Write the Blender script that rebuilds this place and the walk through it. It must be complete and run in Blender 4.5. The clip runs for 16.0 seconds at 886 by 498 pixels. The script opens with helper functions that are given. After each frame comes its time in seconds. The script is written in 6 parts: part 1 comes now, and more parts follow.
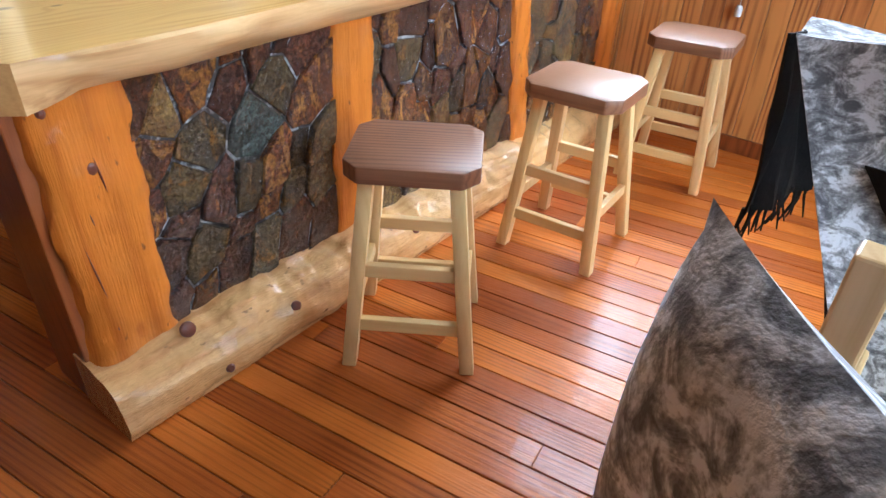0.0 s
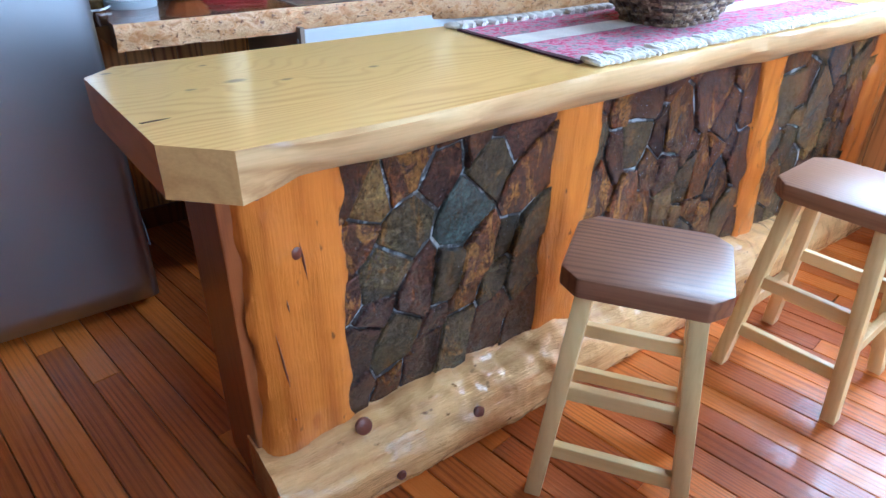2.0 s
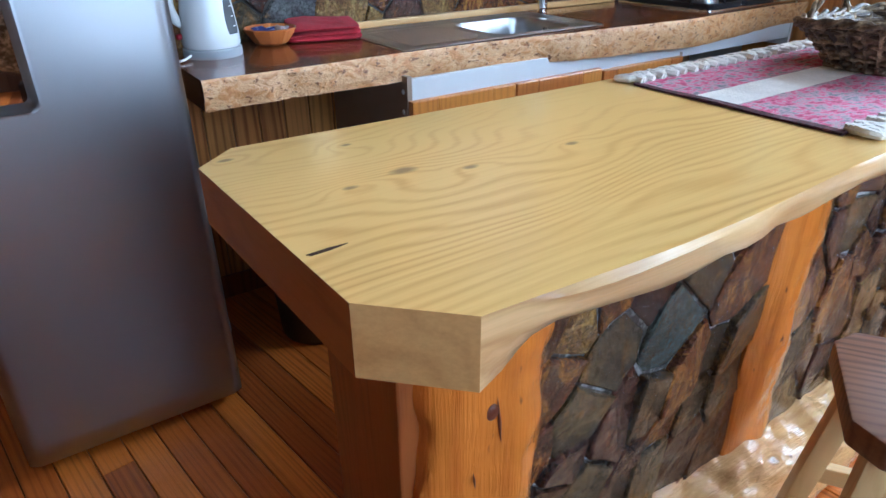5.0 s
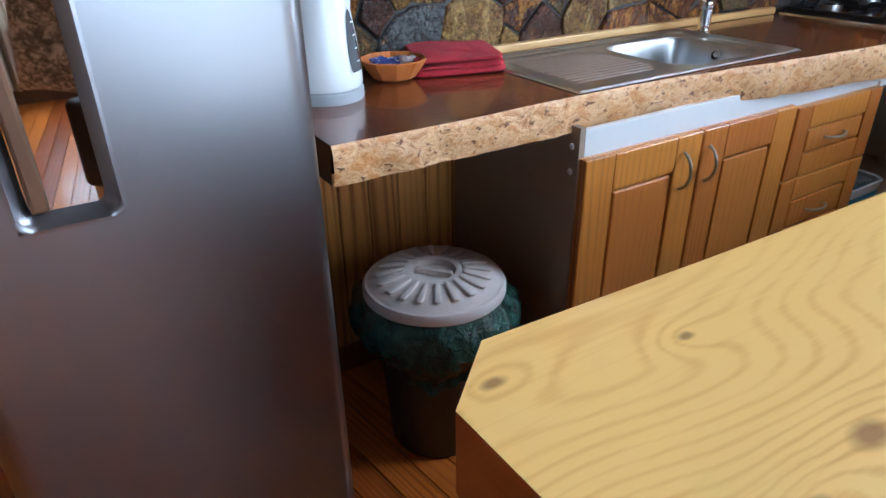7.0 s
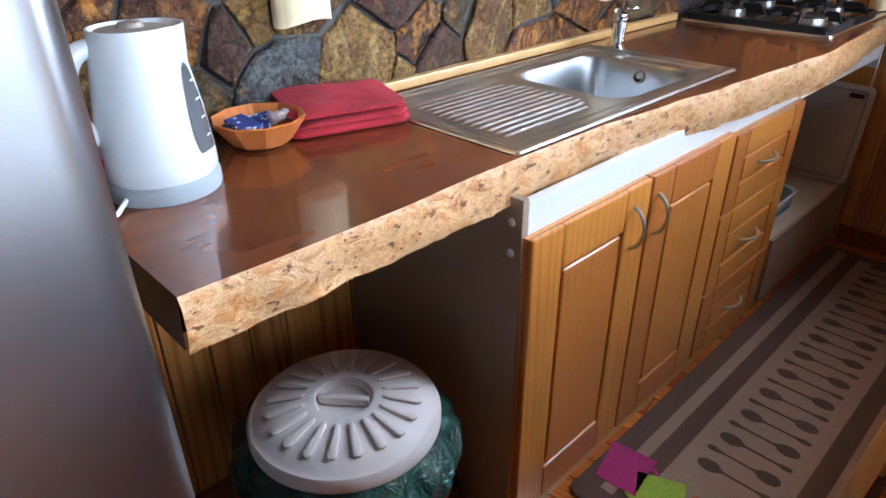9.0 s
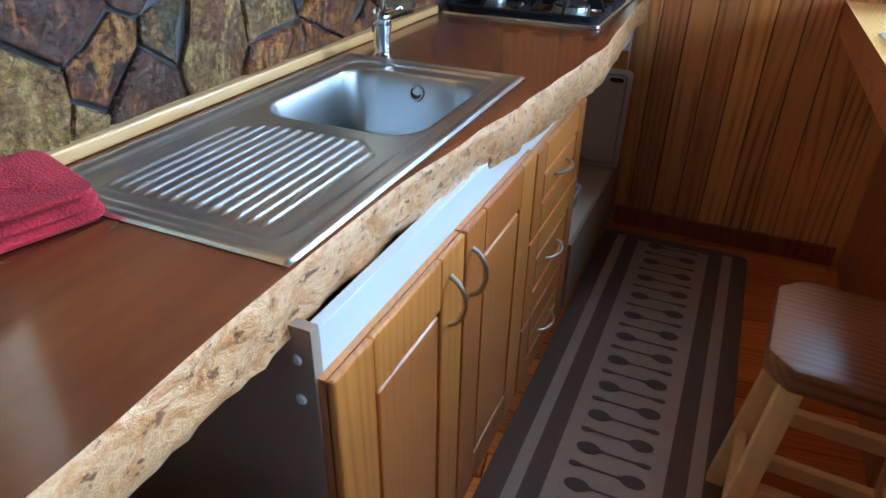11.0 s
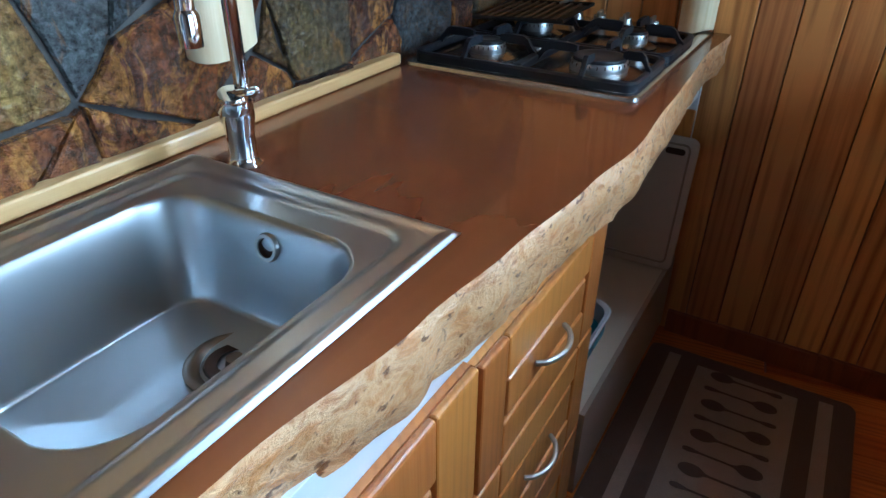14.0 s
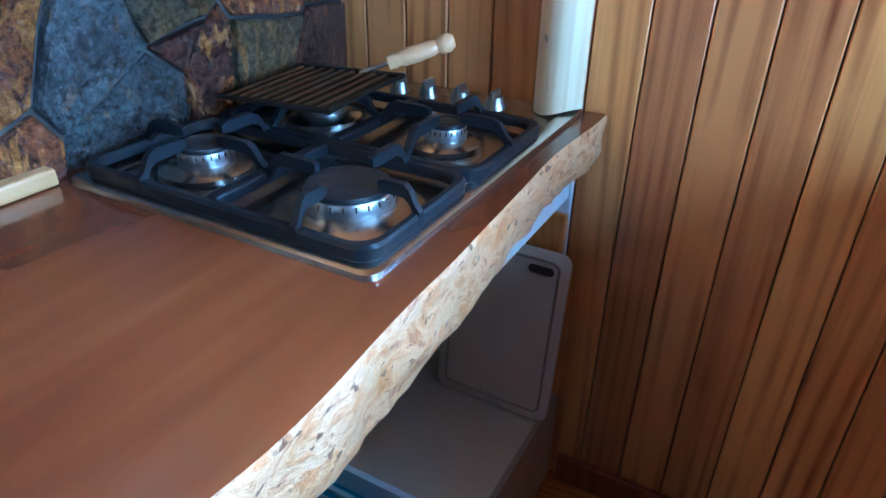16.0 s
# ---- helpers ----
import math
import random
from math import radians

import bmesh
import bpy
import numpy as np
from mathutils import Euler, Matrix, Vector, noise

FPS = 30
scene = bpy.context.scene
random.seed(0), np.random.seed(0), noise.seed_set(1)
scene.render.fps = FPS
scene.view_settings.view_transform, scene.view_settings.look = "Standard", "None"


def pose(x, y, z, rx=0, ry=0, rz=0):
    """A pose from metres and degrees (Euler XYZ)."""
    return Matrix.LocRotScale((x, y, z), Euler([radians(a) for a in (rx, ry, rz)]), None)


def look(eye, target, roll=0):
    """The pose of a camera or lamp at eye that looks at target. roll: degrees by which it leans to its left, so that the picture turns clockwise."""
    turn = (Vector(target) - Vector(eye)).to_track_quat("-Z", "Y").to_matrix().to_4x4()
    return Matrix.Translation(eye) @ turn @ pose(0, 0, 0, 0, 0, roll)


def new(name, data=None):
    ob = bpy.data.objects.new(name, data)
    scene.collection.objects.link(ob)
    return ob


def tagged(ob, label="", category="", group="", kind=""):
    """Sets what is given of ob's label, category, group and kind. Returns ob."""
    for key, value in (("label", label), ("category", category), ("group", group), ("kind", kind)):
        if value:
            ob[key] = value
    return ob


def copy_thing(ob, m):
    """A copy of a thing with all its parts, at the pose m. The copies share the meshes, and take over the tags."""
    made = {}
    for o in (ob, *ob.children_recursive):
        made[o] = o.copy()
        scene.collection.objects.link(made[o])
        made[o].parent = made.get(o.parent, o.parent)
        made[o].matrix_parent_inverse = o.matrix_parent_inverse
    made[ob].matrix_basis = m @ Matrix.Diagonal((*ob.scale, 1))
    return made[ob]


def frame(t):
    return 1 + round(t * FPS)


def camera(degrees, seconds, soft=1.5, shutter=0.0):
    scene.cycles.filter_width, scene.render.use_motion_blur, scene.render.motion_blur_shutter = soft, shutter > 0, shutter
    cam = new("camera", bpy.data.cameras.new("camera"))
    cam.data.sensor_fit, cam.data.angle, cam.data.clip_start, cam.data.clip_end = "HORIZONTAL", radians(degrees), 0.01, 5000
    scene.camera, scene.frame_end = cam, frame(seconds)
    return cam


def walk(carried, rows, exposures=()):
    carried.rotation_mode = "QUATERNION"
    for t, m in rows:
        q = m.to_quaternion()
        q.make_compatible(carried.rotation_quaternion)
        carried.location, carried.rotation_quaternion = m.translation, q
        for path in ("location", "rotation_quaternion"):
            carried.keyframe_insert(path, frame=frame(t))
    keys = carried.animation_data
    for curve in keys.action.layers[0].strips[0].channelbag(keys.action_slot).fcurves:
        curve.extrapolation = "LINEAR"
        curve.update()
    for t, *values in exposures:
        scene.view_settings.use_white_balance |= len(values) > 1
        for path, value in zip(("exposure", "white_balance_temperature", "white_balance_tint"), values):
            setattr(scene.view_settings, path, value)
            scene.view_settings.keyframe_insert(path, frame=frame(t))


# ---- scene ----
cam = camera(68.6, 16.0)
PATH = [
    (0, (-0.205, 0.326, 1.259), (-1.222, 1.652, 0.16), 2.1),
    (0.5, (-0.287, 0.321, 1.248), (-1.439, 1.557, 0.179), 1.5),
    (1, (-0.362, 0.328, 1.248), (-1.626, 1.477, 0.208), 1.1),
    (1.5, (-0.431, 0.369, 1.256), (-1.779, 1.447, 0.244), 1.0),
    (2, (-0.481, 0.42, 1.259), (-1.883, 1.452, 0.274), 0.7),
    (2.5, (-0.539, 0.411, 1.262), (-1.978, 1.42, 0.309), 0.7),
    (3, (-0.616, 0.368, 1.262), (-2.075, 1.376, 0.336), 0.7),
    (3.2, (-0.649, 0.342, 1.257), (-2.106, 1.354, 0.334), 0.7),
    (5.3, (-1.076, 0.399, 1.243), (-2.551, 1.389, 0.324), -0.7),
    (5.5, (-1.148, 0.373, 1.249), (-2.626, 1.358, 0.33), -0.5),
    (6, (-1.293, 0.344, 1.245), (-2.777, 1.316, 0.321), -0.7),
    (6.5, (-1.474, 0.375, 1.25), (-2.969, 1.329, 0.325), -1.0),
    (7, (-1.598, 0.397, 1.256), (-3.105, 1.32, 0.32), -0.9),
    (7.5, (-1.758, 0.4, 1.267), (-3.256, 1.328, 0.321), -0.7),
    (8, (-1.858, 0.416, 1.263), (-3.333, 1.375, 0.313), -0.8),
    (8.5, (-1.928, 0.512, 1.255), (-3.321, 1.583, 0.3), -0.8),
    (9, (-1.995, 0.596, 1.272), (-3.257, 1.811, 0.308), -0.6),
    (9.5, (-2.079, 0.676, 1.27), (-3.183, 2.026, 0.29), -0.2),
    (10, (-2.169, 0.745, 1.266), (-3.043, 2.243, 0.269), 0.3),
    (10.2, (-2.177, 0.763, 1.268), (-2.966, 2.306, 0.269), 0.4),
    (12.3, (-2.418, 1.23, 1.247), (-3.083, 2.818, 0.228), 1.2),
    (12.5, (-2.428, 1.264, 1.249), (-3.114, 2.842, 0.23), 1.0),
    (13, (-2.421, 1.402, 1.252), (-3.178, 2.948, 0.234), 0.7),
    (13.5, (-2.361, 1.529, 1.258), (-3.211, 3.027, 0.241), 0.3),
    (14, (-2.336, 1.663, 1.237), (-3.218, 3.139, 0.215), 0.3),
    (14.5, (-2.37, 1.839, 1.247), (-3.256, 3.315, 0.228), 0.2),
    (15, (-2.353, 1.986, 1.241), (-3.231, 3.47, 0.228), 0.3),
    (15.5, (-2.306, 2.173, 1.243), (-3.165, 3.677, 0.244), 0.4),
    (16, (-2.287, 2.321, 1.234), (-3.131, 3.838, 0.24), 0.7),
]
EXPOSURES = [(0, -0.42, 5750, 10), (1, -0.42, 5300, 8), (2, -0.45, 4750, 5), (3, -0.5, 4600, 5), (5.5, -0.65, 5300, 6), (6.5, -0.6, 5500, 7), (7.5, -0.3, 5600, 8), (8.5, 0.05, 5800, 10), (10, 0.0, 5100, 4),
             (12.5, -0.55, 4500, -6), (14, -0.25, 4600, -4), (15, 0.2, 4100, -4), (16, 0.5, 3650, -4)]
walk(cam, [(t, look(eye, target, roll)) for t, eye, target, roll in PATH], EXPOSURES)

# ---- world and light ----
W = bpy.data.worlds.new("world")
scene.world = W
W.use_nodes = True
_n = W.node_tree.nodes
_sky = _n.new("ShaderNodeTexSky")
_sky.sky_type, _sky.sun_disc, _sky.sun_elevation, _sky.sun_rotation = "NISHITA", False, radians(38), radians(70)
W.node_tree.links.new(_sky.outputs[0], _n["Background"].inputs[0])
_n["Background"].inputs[1].default_value = 0.06


def window_light(name, x, y, z, sx, sy, power, rz, tilt=0, color=(0.93, 0.97, 1.0)):
    d = bpy.data.lights.new(name, "AREA")
    d.shape, d.size, d.size_y, d.energy, d.color = "RECTANGLE", sx, sy, power, color
    o = new(name, d)
    o.matrix_world = pose(x, y, z, 90 - tilt, 0, rz)
    return o


# a lamp looks along its own -z: rx 90 turns it to +y, rz 180 then to -y, rz 90 to -x
COOL = (0.79, 0.905, 1.0)
window_light("daylight_north", -1.10, 3.60, 1.55, 0.75, 1.2, 105, 180, color=COOL)
window_light("daylight_gable", -1.30, 3.60, 2.80, 1.1, 0.9, 75, 180, 15, color=COOL)
window_light("daylight_east", 2.40, 1.4, 1.90, 3.3, 2.5, 190, 90, color=COOL)


# ---- materials ----
class Mat:
    """A node material with short calls: n(type, inputs...) makes a node."""

    def __init__(self, name):
        self.m = bpy.data.materials.new(name)
        self.m.use_nodes = True
        self.t = self.m.node_tree
        self.b = self.t.nodes["Principled BSDF"]

    def n(self, kind, **ins):
        node = self.t.nodes.new("ShaderNode" + kind)
        for k, v in ins.items():
            self.put(node.inputs[k.replace("_", " ")], v)
        return node

    def put(self, socket, v):
        if isinstance(v, bpy.types.NodeSocket):
            self.t.links.new(v, socket)
        elif isinstance(v, tuple) and len(v) == 3 and socket.type == "RGBA":
            socket.default_value = (*v, 1)
        else:
            socket.default_value = v

    def math(self, op, a, b=0.0, c=0.0):
        node = self.t.nodes.new("ShaderNodeMath")
        node.operation = op
        for s, v in zip(node.inputs, (a, b, c)):
            self.put(s, v)
        return node.outputs[0]

    def mix(self, f, a, b, mode="MIX"):
        node = self.t.nodes.new("ShaderNodeMix")
        node.data_type, node.blend_type = "RGBA", mode
        self.put(node.inputs[0], f), self.put(node.inputs[6], a), self.put(node.inputs[7], b)
        return node.outputs[2]

    def ramp(self, f, *stops):
        node = self.t.nodes.new("ShaderNodeValToRGB")
        e = node.color_ramp.elements
        while len(e) > 1:
            e.remove(e[-1])
        for k, (p, c) in enumerate(stops):
            el = e[0] if k == 0 else e.new(p)
            el.position, el.color = p, (*c, 1) if isinstance(c, tuple) else (c, c, c, 1)
        self.put(node.inputs[0], f)
        return node.outputs[0]

    def coords(self, scale=(1, 1, 1), random_shift=0.0, kind="Object"):
        v = self.t.nodes.new("ShaderNodeTexCoord").outputs[kind]
        if random_shift:
            r = self.t.nodes.new("ShaderNodeObjectInfo").outputs["Random"]
            v = self.vec("ADD", v, self.vec("SCALE", (1.0, 0.7, 0.4), s=self.math("MULTIPLY", r, random_shift)))
        return self.vec("MULTIPLY", v, scale)

    def vec(self, op, a, b=(0, 0, 0), s=None):
        node = self.t.nodes.new("ShaderNodeVectorMath")
        node.operation = op
        self.put(node.inputs[0], a)
        if op != "SCALE":
            self.put(node.inputs[1], b)
        if s is not None:
            self.put(node.inputs[3], s)
        return node.outputs[0]

    def noise(self, v, scale, detail=4.0, rough=0.55, distortion=0.0):
        return self.n("TexNoise", Vector=v, Scale=scale, Detail=detail, Roughness=rough, Distortion=distortion).outputs[0]

    def bump(self, h, strength=0.3, distance=0.01, normal=None):
        node = self.n("Bump", Height=h, Strength=strength, Distance=distance)
        if normal is not None:
            self.put(node.inputs["Normal"], normal)
        return node.outputs[0]

    def done(self, color=None, rough=0.5, metal=0.0, normal=None, coat=0.0, coat_rough=0.1, coat_normal=None, **more):
        for k, v in (("Base Color", color), ("Roughness", rough), ("Metallic", metal), ("Normal", normal), ("Coat Weight", coat), ("Coat Roughness", coat_rough), ("Coat Normal", coat_normal if coat_normal is not None else normal), *more.items()):
            if v is not None:
                self.put(self.b.inputs[k.replace("_", " ")], v)
        return self.m


def rnd(M):
    return M.t.nodes.new("ShaderNodeObjectInfo").outputs["Random"]


def wood(name, light, dark, along="y", rings=22.0, field=2.2, stretch=0.12, rough=0.35, coat=0.0, coat_rough=0.08, vary=0.25, knots=0.0, knot_scale=2.2,
         knot=(0.12, 0.045, 0.015), contrast=1.0, wear=0.15, spots=0.0, relief=0.12, straight=30.0, centers=()):
    M = Mat(name)
    sc = {"x": (stretch, 1, 1), "y": (1, stretch, 1), "z": (1, 1, stretch)}[along]
    v = M.coords(sc, 13.0)
    raw = M.coords((1, 1, 1), 0.0 if centers else 13.0)
    f = M.noise(v, field, 2.0, 0.5, 0.35)
    sep = M.n("SeparateXYZ", Vector=raw).outputs
    across = sep[1] if along == "x" else sep[0] if along == "y" else M.math("ADD", sep[0], sep[1])
    height = M.math("ADD", M.math("MULTIPLY", f, rings), M.math("MULTIPLY", across, straight))
    if knots:
        kv = M.coords({"x": (0.45, 1, 1), "y": (1, 0.45, 1), "z": (1, 1, 0.45)}[along], 13.0)
        vor = M.n("TexVoronoi", Vector=kv, Scale=knot_scale)
        d, pick = vor.outputs["Distance"], M.n("SeparateColor", Color=vor.outputs["Color"]).outputs[0]
        on = M.math("GREATER_THAN", pick, 1.0 - knots)
        d = M.math("ADD", d, M.math("MULTIPLY", M.math("SUBTRACT", M.noise(raw, 26, 3.0), 0.5), 0.06))
        near = M.math("MULTIPLY", on, M.n("MapRange", Value=d, From_Min=0.0, From_Max=0.2, To_Min=1.0, To_Max=0.0).outputs[0])
        height = M.math("ADD", height, M.math("MULTIPLY", M.math("POWER", near, 2.0), 3.5))
    core = 0.0
    for cx, cy, size in centers:
        d = M.n("VectorMath", Vector=M.vec("MULTIPLY", M.vec("SUBTRACT", raw, (cx, cy, 0)), (1.5, 0.8, 0)))
        d.operation = "LENGTH"
        d = M.math("ADD", d.outputs["Value"], M.math("MULTIPLY", M.math("SUBTRACT", M.noise(raw, 30, 3.0), 0.5), 0.012))
        height = M.math("ADD", height, M.math("MULTIPLY", M.math("EXPONENT", M.math("MULTIPLY", M.math("POWER", M.math("DIVIDE", d, size * 3.4), 2.0), -1.0)), 2.0))
        core = M.math("MAXIMUM", core, M.n("MapRange", Value=d, From_Min=size * 0.35, From_Max=size, To_Min=0.8, To_Max=0.0).outputs[0])
    band = M.math("MULTIPLY_ADD", M.math("SINE", M.math("MULTIPLY", height, 6.283)), 0.5, 0.5)
    band = M.math("MULTIPLY", M.math("POWER", band, 2.4), M.n("MapRange", Value=M.noise(raw, 3.0, 2.0), From_Min=0.35, From_Max=0.65, To_Min=0.25, To_Max=1.0).outputs[0])
    fv = M.coords({"x": (0.03, 1, 1), "y": (1, 0.03, 1), "z": (1, 1, 0.03)}[along], 13.0)
    fibre = M.noise(fv, 180.0, 3.0, 0.6)
    broad = M.noise(v, 1.1, 3.0)
    amount = M.math("ADD", M.math("MULTIPLY", band, 0.75 * contrast), M.math("MULTIPLY", M.math("SUBTRACT", fibre, 0.42), 0.75))
    amount = M.math("ADD", amount, M.math("MULTIPLY", M.math("SUBTRACT", broad, 0.5), 1.3))
    col = M.mix(M.n("Clamp", Value=amount).outputs[0], light, dark)
    if knots:
        col = M.mix(M.n("MapRange", Value=near, From_Min=0.62, From_Max=0.86).outputs[0], col, knot)
    if centers:
        col = M.mix(core, col, knot)
    if spots:
        sp = M.noise(M.coords({"x": (0.5, 1, 1), "y": (1, 0.5, 1), "z": (1, 1, 0.5)}[along], 13.0), 34.0, 2.0)
        col = M.mix(M.n("MapRange", Value=sp, From_Min=0.70, From_Max=0.76, To_Max=spots).outputs[0], col, (0.16, 0.06, 0.02))
    hsv = M.n("HueSaturation", Color=col, Value=M.math("MULTIPLY_ADD", rnd(M), vary * 2, 1 - vary), Hue=M.math("MULTIPLY_ADD", rnd(M), 0.012, 0.494)).outputs[0]
    w = M.noise(raw, 5.0, 5.0, 0.65)
    rough = max(rough, 0.31) if rough > 0.24 else rough
    r = M.math("MULTIPLY_ADD", M.math("SUBTRACT", w, 0.5), 0.10, rough)
    nrm = M.bump(M.math("ADD", M.math("MULTIPLY", fibre, 0.5), M.math("ADD", M.math("MULTIPLY", band, 0.06), M.math("MULTIPLY", M.noise(raw, 9.0, 3.0), 1.4))), relief, 0.01)
    return M.done(hsv, r, 0, nrm, coat, coat_rough, M.bump(M.noise(raw, 9.0, 2.0), relief, 0.01))


def slab_wood(name):
    """Dark red lacquered hardwood: soft clouds of tone, fine straight grain, a few scratches."""
    M = Mat(name)
    raw = M.coords()
    long = M.coords((1, 0.10, 1))
    cloud = M.noise(M.coords((1, 0.45, 1)), 3.2, 1.0, 0.5, 0.4)
    streak = M.noise(long, 34.0, 1.0, 0.5)
    pore = M.noise(M.coords((1, 0.035, 1)), 150.0, 2.0, 0.6)
    f = M.math("ADD", M.math("MULTIPLY", cloud, 0.85), M.math("ADD", M.math("MULTIPLY", streak, 0.22), M.math("MULTIPLY", pore, 0.03)))
    col = M.ramp(f, (0.34, (0.105, 0.026, 0.009)), (0.52, (0.145, 0.037, 0.011)), (0.66, (0.205, 0.058, 0.016)), (0.82, (0.26, 0.088, 0.026)))
    warp = M.vec("ADD", M.coords((1.0, 0.22, 1)), M.vec("SCALE", (0.6, 0.4, 0), s=M.noise(raw, 1.3, 2.0)))
    scratch = M.math("MULTIPLY", M.math("LESS_THAN", M.n("TexVoronoi", Vector=warp, Scale=7.0).outputs["Distance"], 0.012), 0.5)
    col = M.mix(scratch, col, (0.42, 0.30, 0.24))
    rough = M.math("MULTIPLY_ADD", M.noise(raw, 6.0, 5.0, 0.65), 0.16, 0.14)
    return M.done(col, rough, 0, M.bump(M.noise(raw, 7.0, 2.0), 0.06, 0.008), 0.5, 0.06)


FLOOR_WOOD = wood("varnished_floor_pine", (0.56, 0.150, 0.022), (0.17, 0.030, 0.005), "x", rings=11, field=4.5, stretch=0.06, rough=0.33, coat=0.3, coat_rough=0.1, vary=0.30, knots=0.14, knot_scale=2.4, relief=0.3, straight=62, contrast=0.7)
FLOOR_WOOD.node_tree.nodes["Principled BSDF"].inputs["Specular IOR Level"].default_value = 0.22
WALL_WOOD = wood("wall_board_pine", (0.68, 0.30, 0.082), (0.24, 0.062, 0.012), "z", rings=10, field=2.6, stretch=0.09, rough=0.34, coat=0.35, coat_rough=0.16, vary=0.16, knots=0.28, knot_scale=3.0, relief=0.12, straight=30, contrast=1.1)
BAR_PINE = wood("bar_top_pine", (0.95, 0.63, 0.22), (0.66, 0.30, 0.06), "y", rings=26, field=3.0, stretch=0.30, rough=0.26, coat=0.5, coat_rough=0.07, vary=0.0, knot=(0.26, 0.11, 0.04), contrast=0.65, relief=0.04, straight=40, centers=((-0.054, -1.163, 0.022), (-0.01, -1.077, 0.013), (-0.039, -1.255, 0.012), (-0.206, -1.177, 0.01), (-0.246, -1.357, 0.012), (-0.003, -0.884, 0.012)))
LOG_PINE = wood("peeled_log_orange", (0.68, 0.215, 0.028), (0.36, 0.080, 0.009), "z", rings=7, field=2.6, stretch=0.14, rough=0.18, coat=0.8, coat_rough=0.06, vary=0.08, knots=0.25, knot_scale=5.0, spots=0.9, contrast=0.7, relief=0.55, straight=14)
LOG_BASE = wood("peeled_log_pale", (0.82, 0.50, 0.20), (0.52, 0.22, 0.055), "y", rings=8, field=2.6, stretch=0.2, rough=0.16, coat=0.9, coat_rough=0.05, vary=0.05, knots=0.3, knot_scale=5.0, spots=0.9, contrast=0.7, relief=0.9, straight=16)
END_PLANK = wood("red_stained_plank", (0.30, 0.085, 0.02), (0.12, 0.026, 0.007), "z", rings=12, field=4.0, stretch=0.1, rough=0.35, coat=0.3, vary=0.1, straight=18)
STOOL_LEG = wood("pale_pine_leg", (0.82, 0.58, 0.27), (0.66, 0.40, 0.15), "z", rings=10, field=4.0, stretch=0.06, rough=0.38, coat=0.2, vary=0.08, contrast=0.6, relief=0.06)
STOOL_RAIL = wood("pale_pine_rail", (0.82, 0.58, 0.27), (0.66, 0.40, 0.15), "x", rings=10, field=4.0, stretch=0.06, rough=0.38, coat=0.2, vary=0.08, contrast=0.6, relief=0.06)
STOOL_SEAT = wood("walnut_brown_seat", (0.30, 0.14, 0.075), (0.105, 0.04, 0.02), "x", rings=8, field=5.0, stretch=0.12, rough=0.42, coat=0.12, coat_rough=0.2, vary=0.14, relief=0.12, straight=60)
TOP_WOOD = slab_wood("dark_lacquered_slab")
DOOR_WOOD = wood("honey_cabinet_pine", (0.56, 0.205, 0.040), (0.30, 0.088, 0.014), "z", rings=9, field=4.0, stretch=0.07, rough=0.3, coat=0.35, coat_rough=0.15, vary=0.12, contrast=0.7, relief=0.06, straight=45)
STRIP_WOOD = wood("pale_strip", (0.66, 0.42, 0.17), (0.46, 0.25, 0.08), "y", rings=8, field=4, stretch=0.06, rough=0.35, coat=0.2, vary=0.02)
WHITE_LOG = wood("pale_peeled_log", (0.80, 0.66, 0.42), (0.62, 0.44, 0.22), "z", rings=6, field=3, stretch=0.1, rough=0.35, coat=0.15, vary=0.05, contrast=0.5, spots=0.6)


def bark_edge(name):
    M = Mat(name)
    v = M.coords((1, 0.55, 1))
    a = M.noise(v, 33, 7, 0.7, 0.6)
    b = M.noise(v, 78, 4, 0.6)
    col = M.ramp(a, (0.28, (0.24, 0.085, 0.026)), (0.38, (0.50, 0.22, 0.07)), (0.48, (0.72, 0.44, 0.22)), (0.58, (0.58, 0.27, 0.09)), (0.70, (0.46, 0.18, 0.045)))
    col = M.mix(M.n("MapRange", Value=b, From_Min=0.60, From_Max=0.65).outputs[0], col, (0.18, 0.07, 0.024))
    nrm = M.bump(M.math("ADD", a, M.math("MULTIPLY", b, 0.5)), 0.55, 0.012)
    return M.done(col, 0.28, 0, nrm, 0.6, 0.08)


BARK = bark_edge("live_edge_sapwood")


